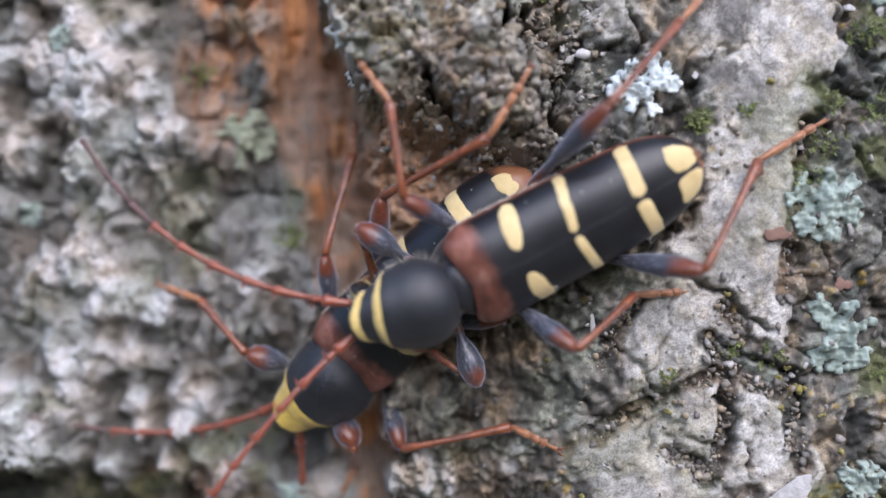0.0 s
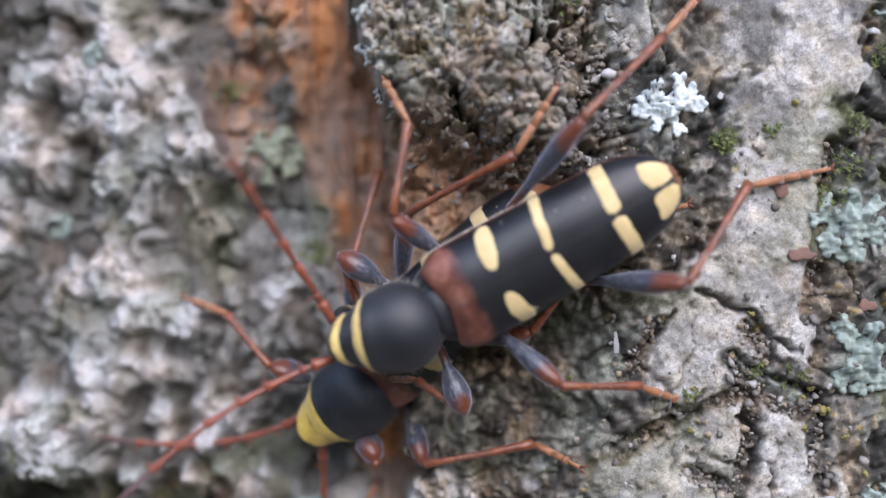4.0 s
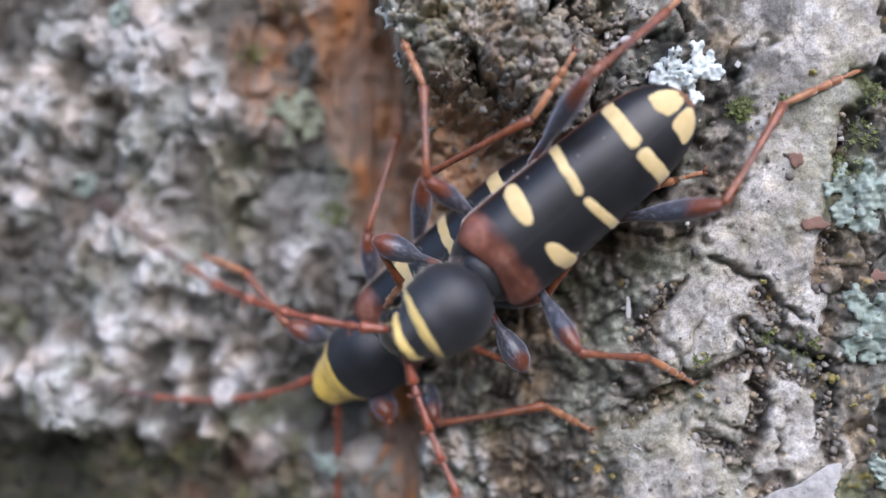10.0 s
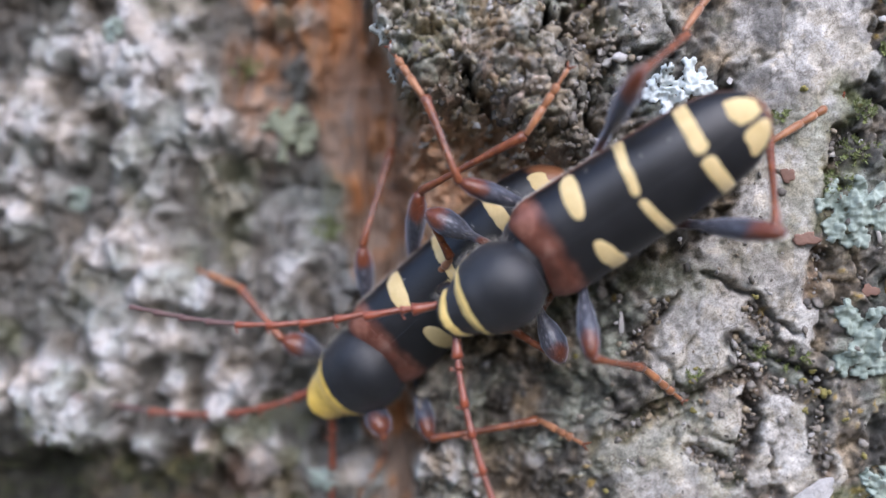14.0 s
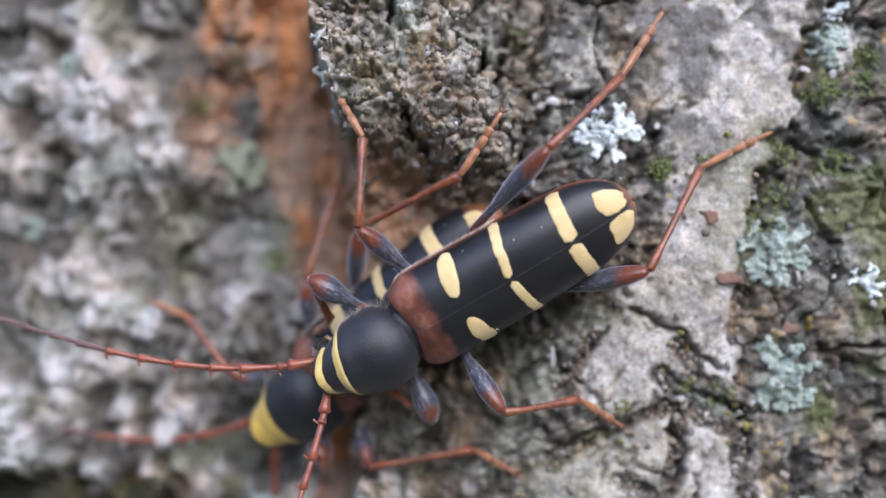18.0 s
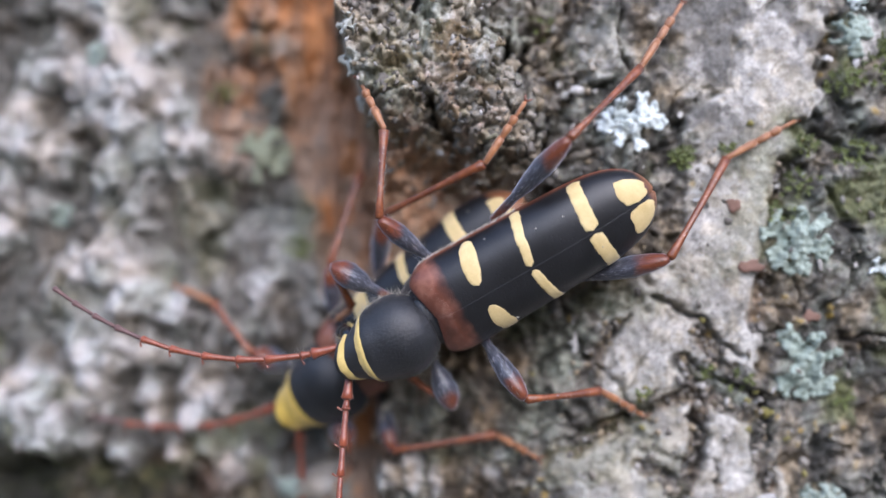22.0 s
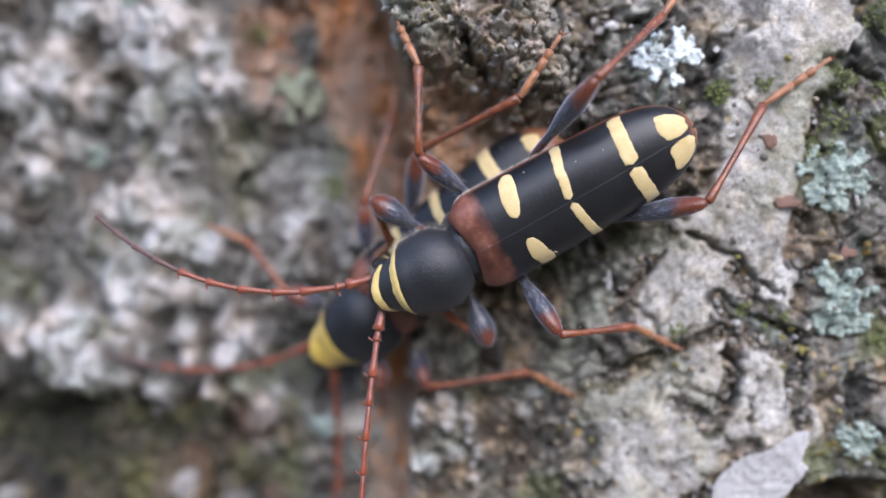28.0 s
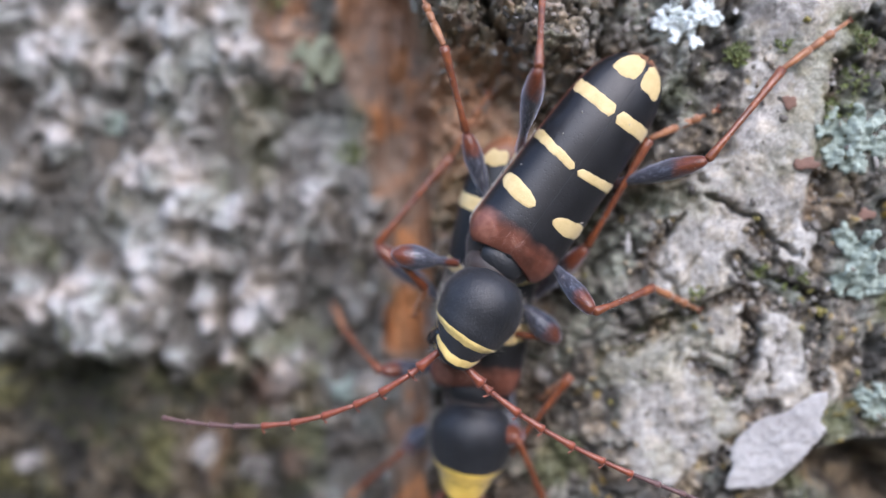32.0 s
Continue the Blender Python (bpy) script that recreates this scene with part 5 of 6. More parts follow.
bark_flake(9.92, 1.52, 0.22, 0.28, 0.06, M_FLECK, "small reddish bark fleck on pale bark", 7)
bark_flake(12.8, -2.48, 0.26, 0.22, 0.06, M_FLECK, "small rusty bark fleck on dark bark", 9)
bark_flake(10.5, -0.68, 0.42, 0.24, 0.06, M_FLECK, "rusty brown bark fleck beside pale bark", 4)


def grains():
    """Loose crumbs of crust, of all sizes and tones."""
    random.seed(77)
    verts, faces = [], []
    for k in range(3000):
        x, z = random.uniform(-4.0, 5.2), random.uniform(1.4, 12.5)
        if k % 4 == 1:
            x, z = random.uniform(-1.5, 16.0), random.uniform(-12.0, 3.5)
        if k % 4 == 2:
            line = random.choice(SEAMS)
            i, f = random.randrange(len(line) - 1), random.random()
            x = line[i][0] + (line[i + 1][0] - line[i][0]) * f + random.gauss(0, 0.16)
            z = line[i][1] + (line[i + 1][1] - line[i][1]) * f + random.gauss(0, 0.16)
        r = 0.04 + 0.13 * random.random() ** 3
        y = on_bark(x, z)
        if y > 2.5 and random.random() < 0.6:
            continue
        lump(verts, faces, (x, y - r * 0.35, z), (r * random.uniform(0.6, 1.5), r * random.uniform(0.4, 0.9), r * random.uniform(0.6, 1.5)),
             Euler((random.uniform(0, 3), random.uniform(0, 3), random.uniform(0, 3))), 0.5, True)
    m, nt, b = material("crumbs")
    g = nt.nodes.new("ShaderNodeNewGeometry")
    tone = ramp(nt, g.outputs["Random Per Island"], [(0.0, (0.10, 0.09, 0.08)), (0.45, (0.2, 0.178, 0.15)), (0.66, (0.31, 0.24, 0.15)), (0.88, (0.32, 0.30, 0.28)), (1.0, (0.46, 0.44, 0.415))])
    n = noise_tex(nt, 6000, 5.0, 0.7)
    nt.links.new(mix(nt, 1.0, tone.outputs["Color"], ramp(nt, n.outputs["Fac"], [(0.3, (0.6, 0.6, 0.6)), (0.7, (1.2, 1.2, 1.2))]).outputs["Color"], "MULTIPLY"), b.inputs["Base Color"])
    b.inputs["Roughness"].default_value = 0.55
    bump(nt, b, n.outputs["Fac"], 0.6, 0.05 * MM)
    ob = link("crust_litter", verts, faces, m, trunk)
    return tagged(ob, "loose grey and tan crumbs of bark crust", kind="stuff")


grains()


def large_grains():
    """The larger crumbs of crust, each a piece of the trunk, on shared meshes."""
    random.seed(78)
    m, nt, b = material("grain")
    g = nt.nodes.new("ShaderNodeObjectInfo")
    tone = ramp(nt, g.outputs["Random"], [(0.0, (0.09, 0.08, 0.07)), (0.45, (0.2, 0.178, 0.152)), (0.7, (0.3, 0.24, 0.155)), (1.0, (0.45, 0.43, 0.40))])
    n = noise_tex(nt, 5000, 5.0, 0.7)
    nt.links.new(mix(nt, 1.0, tone.outputs["Color"], ramp(nt, n.outputs["Fac"], [(0.3, (0.6, 0.6, 0.6)), (0.7, (1.2, 1.2, 1.2))]).outputs["Color"], "MULTIPLY"), b.inputs["Base Color"])
    b.inputs["Roughness"].default_value = 0.6
    bump(nt, b, n.outputs["Fac"], 0.6, 0.06 * MM)
    shapes = []
    for _ in range(8):
        verts, faces = [], []
        lump(verts, faces, (0, 0, 0), (random.uniform(0.6, 1.6), random.uniform(0.35, 0.6), random.uniform(0.6, 1.6)), Euler((0, 0, 0)), 0.75)
        me = bpy.data.meshes.new("bark_grain")
        me.from_pydata([tuple(v) for v in verts], [], faces)
        me.materials.append(m)
        me.shade_smooth()
        shapes.append(me)
    made = 0
    while made < 150:
        x, z = random.uniform(-3.6, 4.6), random.uniform(2.2, 10.5)
        y = on_bark(x, z)
        if y > 1.2:
            continue
        r = random.uniform(0.08, 0.17)
        ob = new("bark_grain", random.choice(shapes))
        ob.parent = trunk
        ob.matrix_basis = pose(x * MM, (y + 0.03) * MM, z * MM, random.uniform(-25, 25), random.uniform(0, 360), random.uniform(-25, 25)) @ Matrix.Scale(r, 4)
        made += 1


large_grains()


def seed_grain(x, z, radii, label, salt):
    """A smooth pale grain lodged in the crust."""
    random.seed(salt)
    verts, faces = [], []
    lump(verts, faces, (x, surface(x, z) - radii[1] * 0.3, z), radii, Euler((0, 0, 0.2)), 0.16)
    return tagged(link("grain", verts, faces, M_FLAKE), label, "grain", "")


seed_grain(4.4, 5.7, (0.29, 0.15, 0.18), "pale smooth oval grain lodged in dark crust", 91)


def bark_chip(x, z, radii, label, salt):
    """A small pale angular chip that sticks out of the bark."""
    random.seed(salt)
    verts, faces = [], []
    lump(verts, faces, (x, surface(x, z) - radii[1] * 0.2, z), radii, Euler((0, random.uniform(0, 3), 0)), 0.5, True)
    return tagged(link("bark_chip", verts, faces, M_FLAKE, smooth=False), label, "bark chip", "pale bark chips")


for k, (gx, gz, rx, rz) in enumerate(((6.31, -0.61, 0.1, 0.08), (8.61, 1.7, 0.06, 0.13), (12.52, 2.66, 0.12, 0.05), (11.54, -5.18, 0.07, 0.16), (14.31, 6.65, 0.16, 0.13), (13.3, 6.79, 0.2, 0.12), (8.01, 4.75, 0.13, 0.09), (-0.5, -10.8, 0.16, 0.12))):
    bark_chip(gx, gz, (rx, 0.08, rz), "small white chip sticking out of rough bark", 400 + k)


def lichen_granule(x, z, size, label, salt):
    """A tiny heap of rounded mustard-yellow granules."""
    random.seed(salt)
    verts, faces = [], []
    for k in range(5):
        r = size * (1.0 if k == 0 else random.uniform(0.4, 0.75))
        a = random.uniform(0, 6.283)
        d = 0 if k == 0 else size * random.uniform(0.7, 1.2)
        px, pz = x + d * math.cos(a), z + d * math.sin(a)
        lump(verts, faces, (px, surface(px, pz) - 0.25 * r, pz), (r, r * 0.8, r), Euler((a, 0, a)), 0.2)
    return tagged(link("lichen_granule", verts, faces, M_MUSTARD), label, "lichen", "lichen granules")


M_MUSTARD = two_scale("lichen_mustard", (0.13, 0.115, 0.03), (0.32, 0.27, 0.075), 0.75, 2500, 9000, 0.5, 0.05, 0.1)
for k, (gx, gz, size) in enumerate(((6.83, -5.56, 0.15), (6.87, -6.63, 0.14), (6.92, -5.13, 0.09), (10.63, -5.62, 0.15), (11.0, -5.29, 0.12),
                                    (10.73, -6.62, 0.12), (12.13, -6.96, 0.11), (2.92, -4.77, 0.11), (10.48, 4.47, 0.14), (8.97, -2.64, 0.12), (12.8, -8.25, 0.13), (3.85, -9.49, 0.12))):
    lichen_granule(gx, gz, 0.7 * size, "tiny mustard-yellow lichen granules on rough bark", 300 + k)
lichen_granule(11.37, -6.02, 0.16, "mustard-yellow lichen granules, larger than the others, on dark bark", 320)

upper_beetle = make_beetle("black longhorn beetle with cream-yellow bands, mounted on another beetle", LEGS, HIPS, COLLAR, M_COLLAR_PALE, 1.51, 9.05, 0.056)
lower_beetle = make_beetle("black and yellow longhorn beetle clinging to the bark beneath another", LEGS_BELOW, HIPS_BELOW, COLLAR_BELOW, M_COLLAR, 1.62, 9.8, 0.031)


# ---- what moves ----
def motions():
    # upper beetle: seconds, place in millimetres, heading, nose down, roll, turn of the forebody
    upper = [
        (0, -0.55, -0.90, -2.03, 205.6, 0.1, -13.1, -16.3, -0.20, -2.0),
        (1, -0.47, -0.88, -2.08, 205.9, 0.1, -13.4, -16.3, -0.21, -2.4),
        (2, -0.53, -0.87, -2.04, 204.2, 0.1, -13.4, -15.6, -0.17, -2.8),
        (2.5, -0.54, -0.86, -2.05, 204.5, 0.2, -13.3, -15.6, -0.15, -3.0),
        (4.5, -2.65, -1.10, -2.64, 209.9, 0.7, -6.3, -18.6, -0.32, -2.2),
        (5, -3.09, -1.02, -3.25, 213.0, 0.1, -6.8, -11.6, -0.50, -2.0),
        (5.5, -3.21, -0.99, -3.15, 218.3, -0.7, -7.1, -2.2, -0.41, -3.0),
        (6, -1.35, -1.04, -1.79, 219.3, -1.1, -7.2, -1.7, -0.10, -4.0),
        (6.5, -1.12, -1.13, -1.64, 219.3, -1.0, -7.5, -7.0, 0.14, -6.5),
        (7, -1.39, -1.23, -2.13, 220.1, -1.3, -8.2, -12.7, 0.16, -16.0),
        (7.5, -0.84, -1.29, -2.34, 224.7, -1.8, -8.7, -8.9, 0.13, -20.0),
        (8, -0.18, -1.29, -1.82, 218.9, -2.1, -8.7, -4.6, 0.01, -24.0),
        (8.5, -0.75, -1.24, -1.86, 220.7, -1.8, -8.3, -0.8, -0.10, -27.0),
        (9, -1.23, -1.19, -2.64, 220.6, -1.4, -8.3, -1.9, -0.24, -30.0),
        (9.5, -1.50, -1.20, -2.92, 221.2, -1.0, -8.6, -7.2, 0.01, -24.0),
        (10, -1.02, -1.23, -2.48, 220.1, -0.9, -9.0, -10.2, -0.05, -17.0),
        (10.5, 0.32, -1.26, -1.75, 222.6, -0.9, -9.6, -11.0, -0.21, -7.5),
        (11, -1.80, -1.27, -3.28, 222.0, -1.0, -10.0, -16.5, -0.36, -2.0),
        (11.5, 0.54, -1.30, -1.49, 220.7, -0.8, -9.7, -12.3, -0.11, -4.0),
        (12, 0.94, -1.32, -1.21, 219.3, -0.1, -9.1, -11.2, 0.04, -6.0),
        (12.5, 0.30, -1.34, -1.58, 220.3, 0.9, -8.4, -9.8, -0.16, -6.0),
        (13, 0.63, -1.36, -1.72, 217.6, 2.0, -7.7, -6.5, -0.42, -6.0),
        (13.5, 0.72, -1.39, -1.48, 214.8, 2.8, -6.8, -2.6, -0.50, -6.4),
        (15.5, 0.73, -2.20, -1.73, 209.0, 26.0, -11.8, -13.9, -0.50, -8.0),
        (16, 0.06, -2.00, -2.13, 208.5, 20.0, -12.1, -11.0, -0.50, -7.3),
        (16.5, -0.62, -1.75, -2.43, 206.7, 13.0, -12.6, -9.7, -0.50, -6.7),
        (17, -0.61, -1.50, -2.47, 207.0, 9.0, -13.3, -9.3, -0.50, -6.0),
        (17.5, -1.06, -1.30, -2.45, 208.3, 6.5, -13.9, -9.0, -0.50, -5.8),
        (18, -1.23, -1.20, -2.64, 210.5, 5.0, -14.1, -9.0, -0.50, -5.5),
        (18.5, -1.39, -1.07, -2.65, 209.8, 4.0, -14.2, -9.1, -0.50, -5.2),
        (19, -1.41, -1.11, -2.67, 209.9, 4.1, -14.2, -9.1, -0.50, -5.0),
        (19.5, -1.42, -1.13, -2.68, 210.1, 4.2, -14.1, -9.1, -0.50, -5.0),
        (20, -1.44, -1.16, -2.69, 210.1, 4.2, -14.1, -9.1, -0.50, -5.0),
        (20.5, -1.45, -1.20, -2.68, 210.0, 4.3, -14.1, -9.1, -0.50, -5.0),
        (21, -1.43, -1.23, -2.64, 210.2, 4.4, -14.1, -9.1, -0.50, -5.0),
        (21.5, -1.38, -1.26, -2.70, 210.4, 4.5, -14.1, -9.0, -0.50, -5.0),
        (22, -1.34, -1.28, -2.67, 210.4, 4.5, -14.1, -9.0, -0.50, -5.0),
        (22.5, -1.37, -1.30, -2.61, 210.2, 4.6, -14.1, -9.0, -0.50, -5.0),
        (23, -1.38, -1.32, -2.64, 210.1, 4.7, -14.1, -9.1, -0.50, -5.0),
        (23.5, -1.35, -1.35, -2.61, 210.3, 4.8, -14.2, -9.0, -0.50, -5.0),
        (24, -1.31, -1.36, -2.62, 210.7, 4.8, -14.3, -9.0, -0.50, -5.0),
        (24.5, -1.33, -1.37, -2.62, 210.5, 4.9, -14.4, -9.0, -0.50, -5.0),
        (25, -1.30, -1.37, -2.62, 210.5, 4.9, -14.4, -9.0, -0.50, -5.0),
        (25.5, -1.32, -1.35, -2.65, 210.4, 4.8, -14.3, -9.0, -0.50, -5.0),
        (27.5, -1.20, -1.06, -2.73, 209.6, 4.2, -11.6, -9.8, -0.41, -5.0),
        (28, -1.21, -1.13, -2.67, 209.6, 4.2, -12.2, -10.8, -0.38, -5.0),
        (28.5, -1.16, -1.24, -2.68, 210.9, 4.3, -12.9, -13.2, -0.21, -4.7),
        (29, -1.22, -1.34, -2.67, 209.7, 4.6, -13.5, -13.8, -0.06, -4.3),
        (29.5, -1.15, -1.37, -2.66, 211.1, 4.7, -13.7, -13.8, -0.18, -4.0),
        (30, -1.19, -1.31, -2.66, 210.0, 4.3, -13.6, -13.9, -0.16, -3.7),
        (30.5, -1.22, -1.19, -2.75, 211.3, 2.9, -12.9, -14.8, -0.27, -3.3),
        (31, -1.22, -1.10, -2.74, 210.7, 0.4, -11.9, -11.4, -0.30, -3.0),
        (31.5, -1.05, -1.08, -2.83, 216.4, -2.1, -10.9, -1.7, -0.10, -5.5),
        (31.8, -1.08, -1.08, -3.06, 221.0, -3.3, -10.5, 2.6, -0.03, -7.0),
        (32, -0.61, -1.08, -4.51, 234.1, -4.0, -10.2, 4.2, -0.01, -8.0),
    ]
    lower = [(0, -4.72, 2.4, -5.03, 222.6, 8.3, -3.1, -6, -1.12, 4), (13.5, -4.72, 2.4, -5.03, 222.6, 8.3, -3.1, -6, -1.12, 4), (15.5, -4.62, 2.4, -5.18, 222.6, 8.3, -3.1, -6, -1.12, 4), (16, -4.62, 2.4, -5.18, 222.6, 8.3, -3.1, -6, -1.12, 4), (19, -4.72, 2.4, -5.03, 222.6, 8.3, -3.1, -6, -1.12, 4), (31.05, -4.72, 2.4, -5.03, 222.6, 8.3, -3.1, -6, -1.12, 4), (31.5, -3.56, 2.01, -6.67, 239.3, 5.6, 0.6, 0, -0.1, -5), (32, -1.40, 1.38, -9.57, 261.0, 4.4, 0.3, 0, 0, -4)]
    # feet and ankles in millimetres
    mid_r = [(0, (-3.51, -1.0, 6.09), (-2.17, -1.75, 4.09)), (2.5, (-3.51, -1.0, 6.09), (-2.17, -1.75, 4.09)), (5, (-3.51, -1.0, 6.08), (-2.68, -1.75, 3.9)), (7, (-3.58, -1.0, 6.13), (-2.41, -1.75, 4.05)),
             (9, (-3.57, -1.0, 6.12), (-2.69, -1.75, 3.9)), (11, (-3.44, -1.0, 5.94), (-2.48, -1.75, 4.03)), (12, (-3.54, -1.0, 6.09), (-2.03, -1.75, 3.99)), (13, (-3.43, -1.0, 5.94), (-2.34, -1.75, 4.13)),
             (16, (-3.56, -1.0, 6.36), (-2.23, -1.75, 4.29)), (19, (-3.59, -1.0, 6.08), (-2.44, -1.75, 4.06)), (23, (-3.62, -1.0, 6.17), (-2.53, -1.75, 3.99)), (29.5, (-3.5, -1.0, 5.9), (-2.53, -1.75, 3.9))]
    hind_r = [(0, (8.71, -0.42, 7.69), (7.29, -1.5, 6.34)), (2.5, (8.71, -0.42, 7.69), (7.29, -1.5, 6.34)), (5, (6.6, -0.45, 8.7), (4.92, -1.5, 6.83)), (7, (6.9, -0.45, 8.1), (5.37, -1.5, 6.58)),
              (9, (6.8, -0.45, 8.1), (5.26, -1.5, 6.38)), (11, (7.0, -0.45, 7.8), (5.6, -1.5, 6.3)), (12, (7.1, -0.45, 7.6), (5.77, -1.5, 6.21)), (13, (7.2, -0.45, 7.7), (5.93, -1.5, 6.4)),
              (15.5, (8.2, -0.45, 8.7), (6.9, -1.5, 6.6)), (19, (8.31, -0.45, 9.01), (6.42, -1.5, 6.21)), (23, (8.27, -0.45, 9.13), (6.36, -1.5, 6.22)), (25.5, (8.27, -0.45, 9.13), (6.36, -1.5, 6.22)), (29, (7.4, -0.45, 7.8), (5.7, -1.6, 5.5)), (31.6, (7.4, -0.45, 7.8), (5.7, -1.6, 5.5)), (32, (1.90, -0.6, 8.70), (1.09, -1.6, 6.08))]
    hind_l = [(0, (12.6, -0.24, 3.21), (9.87, -0.9, 1.8)), (2.5, (12.6, -0.24, 3.21), (9.87, -0.9, 1.8)), (4.5, (11.2, -0.3, 2.0), (8.2, -0.9, 1.65)), (5.5, (11.2, -0.3, 2.0), (8.2, -0.9, 1.65)), (6, (12.98, -0.22, 4.6), (10.7, -0.85, 3.75)),
              (7.5, (12.9, -0.22, 4.5), (10.7, -0.9, 3.66)), (8, (12.25, -0.21, 4.54), (9.5, -0.95, 3.3)), (9, (12.1, -0.25, 4.54), (9.43, -0.9, 3.26)), (11, (11.93, -0.25, 4.38), (9.35, -0.9, 3.37)),
              (12, (11.95, -0.25, 4.51), (9.35, -0.9, 3.13)), (13, (11.91, -0.25, 4.44), (9.32, -0.9, 2.82)), (16, (12.17, -0.25, 4.53), (9.48, -0.9, 2.97)), (19, (12.2, -0.25, 4.62), (9.4, -0.9, 3.34)),
              (23, (12.29, -0.25, 4.62), (9.59, -0.9, 3.08)), (29.5, (12.2, -0.25, 4.53), (9.56, -0.9, 2.64))]
    mid_l = [(0, (7.6, 0.0, -2.5), (5.69, -0.5, -2.49)), (2.5, (7.6, 0.0, -2.5), (5.69, -0.5, -2.49)), (4.5, (5.87, 0.3, -6.22), (4.58, -0.5, -5.51)), (5.5, (5.87, 0.3, -6.22), (4.58, -0.5, -5.51)), (7, (6.2, 0.3, -5.87), (5.09, -0.5, -4.78)),
             (9, (6.29, 0.3, -6.03), (4.69, -0.5, -5.23)), (11, (6.26, 0.3, -5.91), (5.15, -0.5, -5.13)), (12, (6.27, 0.3, -6.0), (4.77, -0.5, -4.72)), (13, (6.42, 0.3, -6.12), (4.92, -0.5, -4.84)),
             (16, (6.68, 0.3, -5.9), (5.25, -0.5, -4.88)), (19, (6.75, 0.3, -5.97), (5.2, -0.5, -5.01)), (23, (6.68, 0.3, -6.07), (5.21, -0.5, -5.2)), (29.5, (6.73, 0.3, -5.87), (5.16, -0.5, -5.13))]
    low_mid_r = [(0, (-3.76, 5.0, 4.6), (-3.74, 3.3, 2.87)), (31.05, (-3.76, 5.0, 4.6), (-3.74, 3.3, 2.87)), (31.5, (-9.25, 5.1, 0.62), (-7.62, 3.95, -1.05)), (32, (-7.3, 5.62, -6.11), (-6.52, 4.2, -7.27))]
    low_hind_r = [(0, (2.21, -1.51, 4.75), (0.97, -1.56, 2.85)), (31.5, (2.21, -1.51, 4.75), (0.97, -1.56, 2.85)), (32, (-1.06, 1.38, 1.51), (-2.12, 1.8, -0.27))]
    low_fore_r = [(0, (-11.56, 4.01, -1.54), (-9.53, 3.24, -2.28)), (31.05, (-11.56, 4.01, -1.54), (-9.53, 3.24, -2.28)), (31.5, (-10.5, 5.54, -10.35), (-9.08, 3.09, -9.12)), (32, (-7.08, 4.98, -15.05), (-5.86, 4.6, -13.75))]
    low_mid_l = [(0, (3.38, 0.67, -7.99), (1.55, 1.44, -7.08)), (31.05, (3.38, 0.67, -7.99), (1.55, 1.44, -7.08)), (31.5, (3.83, 0.35, -8.08), (1.88, 1.43, -7.17)), (32, (1.27, 1.67, -9.59), (2.34, 0.52, -8.48))]
    low_hind_l = [(0, (5.9, -0.35, 0.85), (4.3, -0.25, 0.4)), (31.05, (5.9, -0.35, 0.85), (4.3, -0.25, 0.4)), (32, (6.6, -0.3, 0.9), (5.0, -0.45, 0.2))]
    low_fore_l = [(0, (-5.02, 4.33, -10.15), (-4.15, 4.44, -8.85)), (31.05, (-5.02, 4.33, -10.15), (-4.15, 4.44, -8.85)), (31.5, (-3.09, 5.2, -12.68), (-2.36, 4.0, -11.7)), (32, (1.22, 2.05, -14.54), (1.39, 1.45, -13.28))]
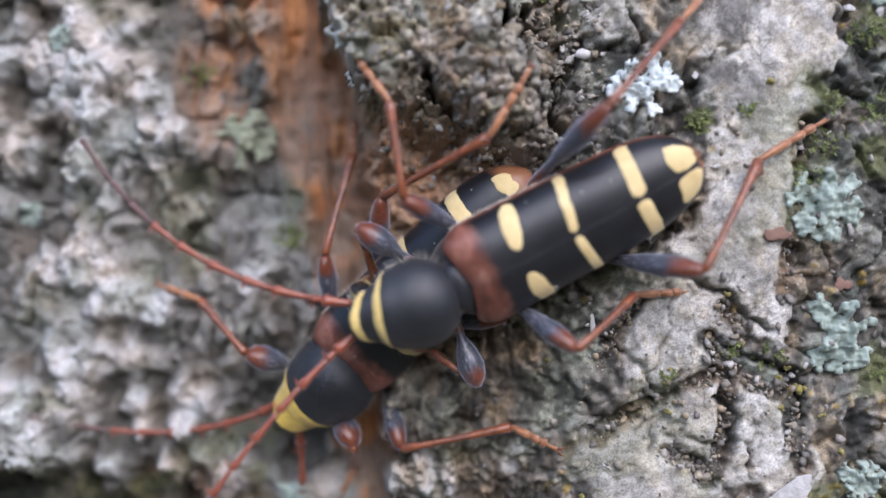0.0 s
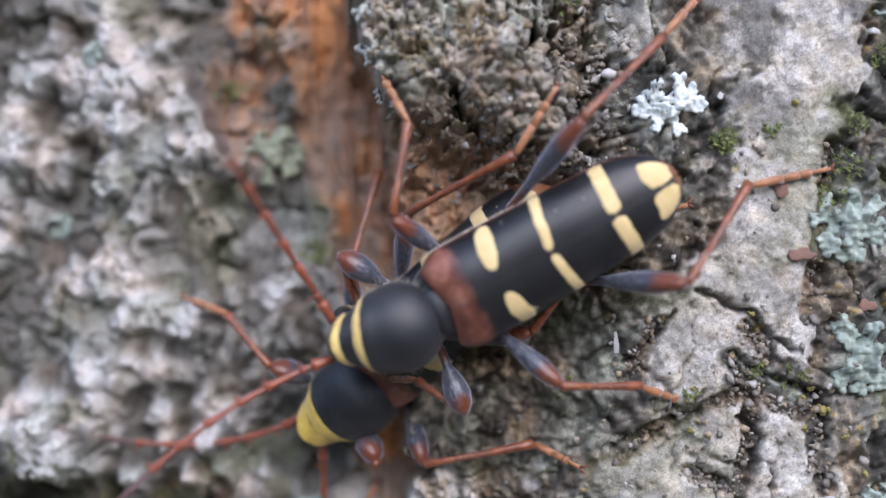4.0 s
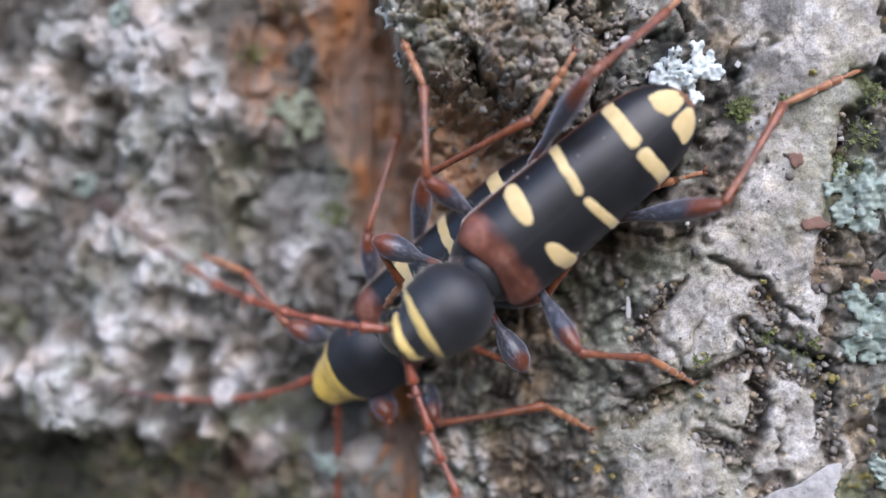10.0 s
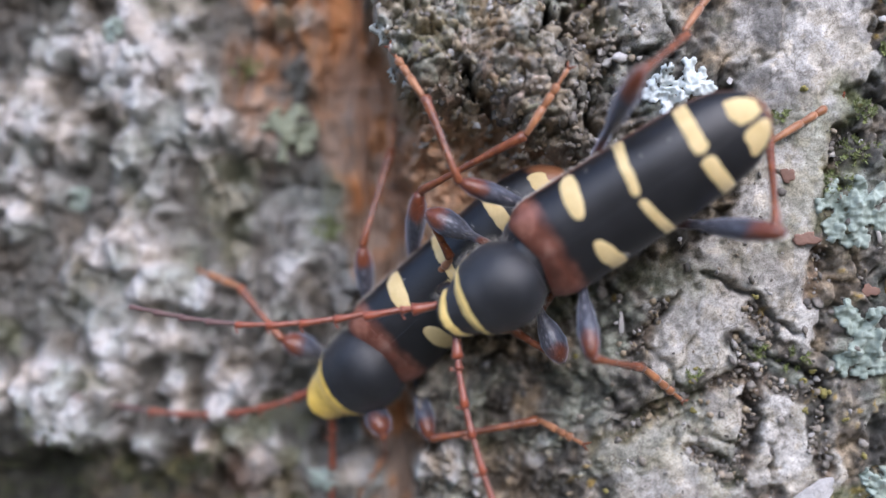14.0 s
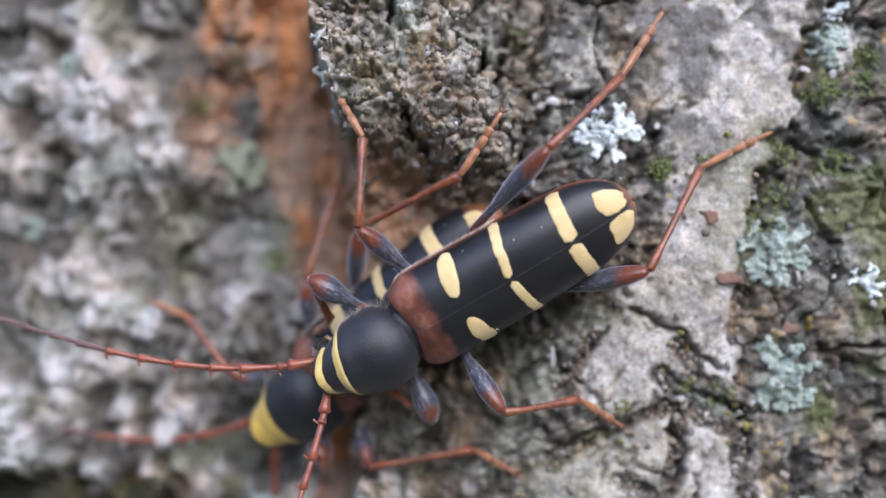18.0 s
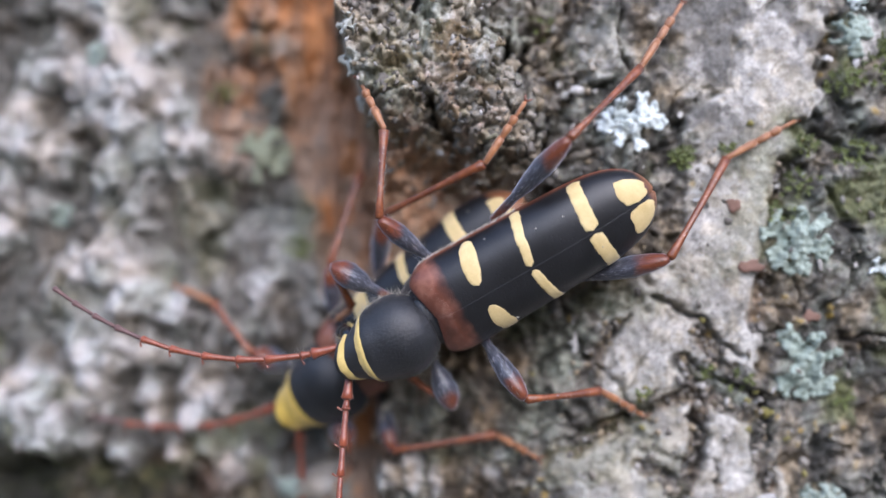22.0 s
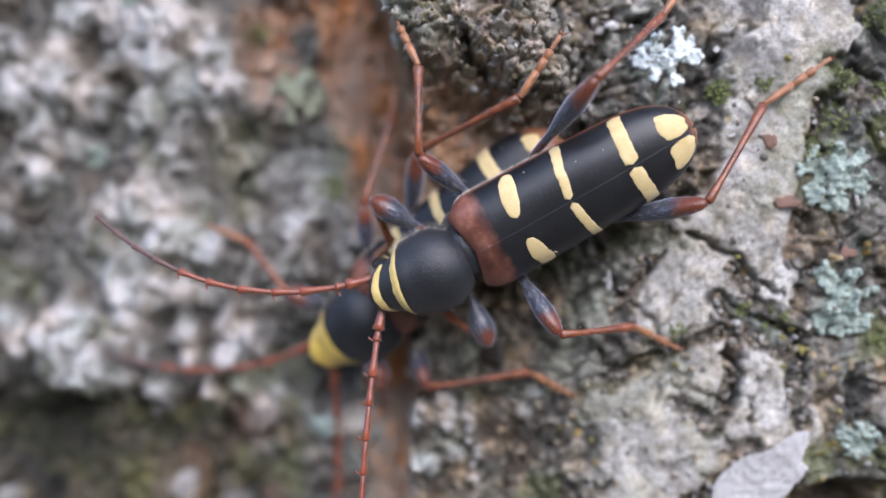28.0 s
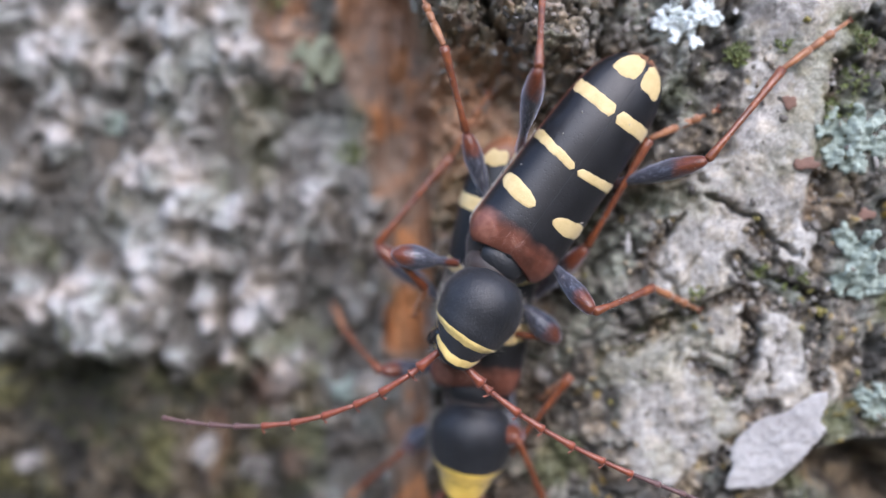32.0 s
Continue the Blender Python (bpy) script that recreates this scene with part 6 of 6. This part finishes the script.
    # feelers: seconds, middle, tip
    feeler_r = [(0, (-8.51, -1.58, -0.61), (-12.0, -1.38, 3.16)), (1, (-7.95, -1.56, 0.2), (-10.35, -1.36, 4.6)), (2, (-8.3, -1.54, 1.95), (-9.3, -1.34, 6.0)), (4.5, (-7.1, -3.41, 0.33), (-8.12, -5.91, 2.69)), (5, (-9.13, -2.96, -2.5), (-12.16, -4.9, -0.66)), (5.5, (-7.84, -3.3, -4.36), (-9.68, -5.8, -4.19)), (6, (-7.05, -3.27, -2.51), (-9.76, -5.63, -0.63)), (6.5, (-6.5, -3.49, -3.86), (-9.2, -5.99, -3.69)), (7, (-7.31, -3.4, -4.25), (-10.1, -5.5, -4.1)), (7.5, (-6.4, -3.71, -4.6), (-8.8, -6.0, -4.3)), (8, (-7.46, -1.89, -2.12), (-11.3, -1.69, 0.97)), (9, (-6.54, -3.54, -3.64), (-8.44, -6.04, -3.07)), (9.5, (-7.21, -3.57, -4.73), (-9.33, -6.07, -4.54)), (10, (-7.36, -3.44, -3.17), (-9.91, -5.66, -1.43)), (11, (-7.46, -3.6, -4.77), (-9.9, -5.9, -3.81)), (12, (-6.89, -1.89, -1.78), (-10.43, -1.69, 0.57)), (12.5, (-7.08, -1.83, -1.27), (-10.39, -1.63, 2.67)), (13, (-7.48, -1.76, -2.21), (-11.84, -1.56, 0.89)), (13.5, (-7.53, -1.72, -3.2), (-12.04, -1.52, -2.78)), (16, (-5.7, -2.9, -3.95), (-8.7, -4.8, -4.4)), (17, (-6.67, -3.06, -3.4), (-10.47, -4.93, -2.75)), (19, (-8.77, -1.52, -3.95), (-13.92, -1.32, -2.51)), (21, (-9.4, -1.6, -3.75), (-14.17, -1.4, -1.4)), (23, (-9.1, -1.67, -3.85), (-14.24, -1.47, -1.5)), (25.5, (-9.2, -1.75, -4.1), (-14.0, -1.55, -2.0)), (28, (-9.45, -1.54, -3.76), (-14.18, -1.34, -1.11)), (29.1, (-9.5, -1.6, -3.7), (-14.18, -1.4, -1.2)), (29.5, (-6.3, -3.0, -4.0), (-9.0, -5.6, -4.1)), (29.9, (-9.7, -1.65, -3.65), (-14.18, -1.45, -1.2)), (31, (-9.84, -1.69, -3.59), (-14.18, -1.49, -1.21)), (31.5, (-8.58, -1.68, -6.08), (-14.06, -1.48, -6.55)), (32, (-6.78, -1.71, -9.72), (-12.05, -1.51, -9.85))]
    feeler_l = [(0, (-6.0, -1.68, -5.52), (-9.19, -1.92, -9.31)), (2, (-6.14, -1.92, -5.27), (-8.43, -2.6, -8.23)), (4.5, (-8.4, -2.12, -5.2), (-11.12, -2.82, -7.15)), (5, (-5.95, -2.03, -6.42), (-6.36, -2.73, -9.48)), (6, (-2.81, -2.05, -6.74), (-0.95, -2.75, -10.02)), (7, (-4.28, -2.32, -6.64), (-5.71, -3.02, -9.55)), (8, (-1.94, -2.36, -6.69), (-0.53, -3.06, -9.96)), (9, (-2.63, -2.21, -6.35), (-1.65, -2.91, -9.29)), (10, (-2.48, -2.29, -7.22), (-1.06, -2.99, -10.32)), (10.5, (-0.05, -2.32, -6.25), (1.86, -3.02, -8.99)), (11, (-3.53, -2.39, -6.41), (-2.97, -3.09, -9.14)), (12, (-1.93, -2.35, -6.19), (-2.58, -3.05, -9.83)), (13, (-0.75, -2.24, -6.34), (0.74, -2.94, -9.45)), (15.5, (-1.3, -1.97, -6.16), (-1.21, -2.67, -9.89)), (17, (-3.99, -2.05, -6.13), (-5.85, -2.75, -9.38)), (19, (-3.86, -1.9, -6.79), (-4.0, -2.6, -10.06)), (25, (-3.83, -2.12, -6.96), (-3.97, -2.82, -10.26)), (28, (-4.12, -1.9, -7.51), (-4.36, -2.53, -11.68)), (31, (-4.22, -2.02, -7.78), (-4.45, -2.59, -11.97)), (31.5, (-5.21, -1.51, -8.55), (-8.23, -1.31, -13.66)), (32, (1.15, -1.93, -9.99), (5.2, -2.31, -11.82))]
    low_feeler_r = [(0, (-10.46, 4.0, -7.19), (-14.95, 4.3, -6.79)), (31, (-10.46, 4.0, -7.19), (-14.95, 4.3, -6.79)), (31.5, (-8.32, 4.0, -12.47), (-10.7, 4.3, -14.21)), (32, (-4.4, 4.0, -15.66), (-6.75, 4.3, -16.96))]
    low_feeler_l = [(0, (-6.22, 4.2, -9.9), (-6.38, 4.6, -12.43)), (31, (-6.22, 4.2, -9.9), (-6.38, 4.6, -12.43)), (31.5, (-3.04, 4.0, -12.86), (-1.2, 4.3, -14.75)), (32, (0.2, 4.0, -15.6), (1.6, 4.3, -16.84))]
    animate(upper_beetle, upper, {-1: feeler_r, 1: feeler_l},
            {("mid", -1): mid_r, ("mid", 1): mid_l, ("hind", -1): hind_r, ("hind", 1): hind_l},
            {("hind", 1): (-0.21, 0.4, 0.89), ("hind", -1): (-0.33, -0.33, 0.88), ("mid", -1): (0.73, 0.0, 0.68), ("mid", 1): (0.4, 0.37, 0.84)},
            {("fore", -1): ((0.5, -0.95, -0.95), (1.62, -3.12, -0.7), (1.95, -1.25, -1.5), (2.9, -0.9, -2.3)),
             ("fore", 1): ((0.25, 1.25, -0.9), (0.6, 3.5, -0.35), (1.55, 2.0, -1.3), (2.7, 1.5, -2.3))})
    animate(lower_beetle, lower, {-1: low_feeler_r, 1: low_feeler_l},
            {("mid", -1): low_mid_r, ("mid", 1): low_mid_l, ("hind", -1): low_hind_r, ("hind", 1): low_hind_l,
             ("fore", -1): low_fore_r, ("fore", 1): low_fore_l},
            {("mid", -1): (0.2, -0.49, 1.28), ("hind", -1): (0.1, -0.9, 0.25), ("fore", -1): (0.2, -0.4, 0.6), ("mid", 1): (0.8, 0.4, 0.7)}, {})


motions()
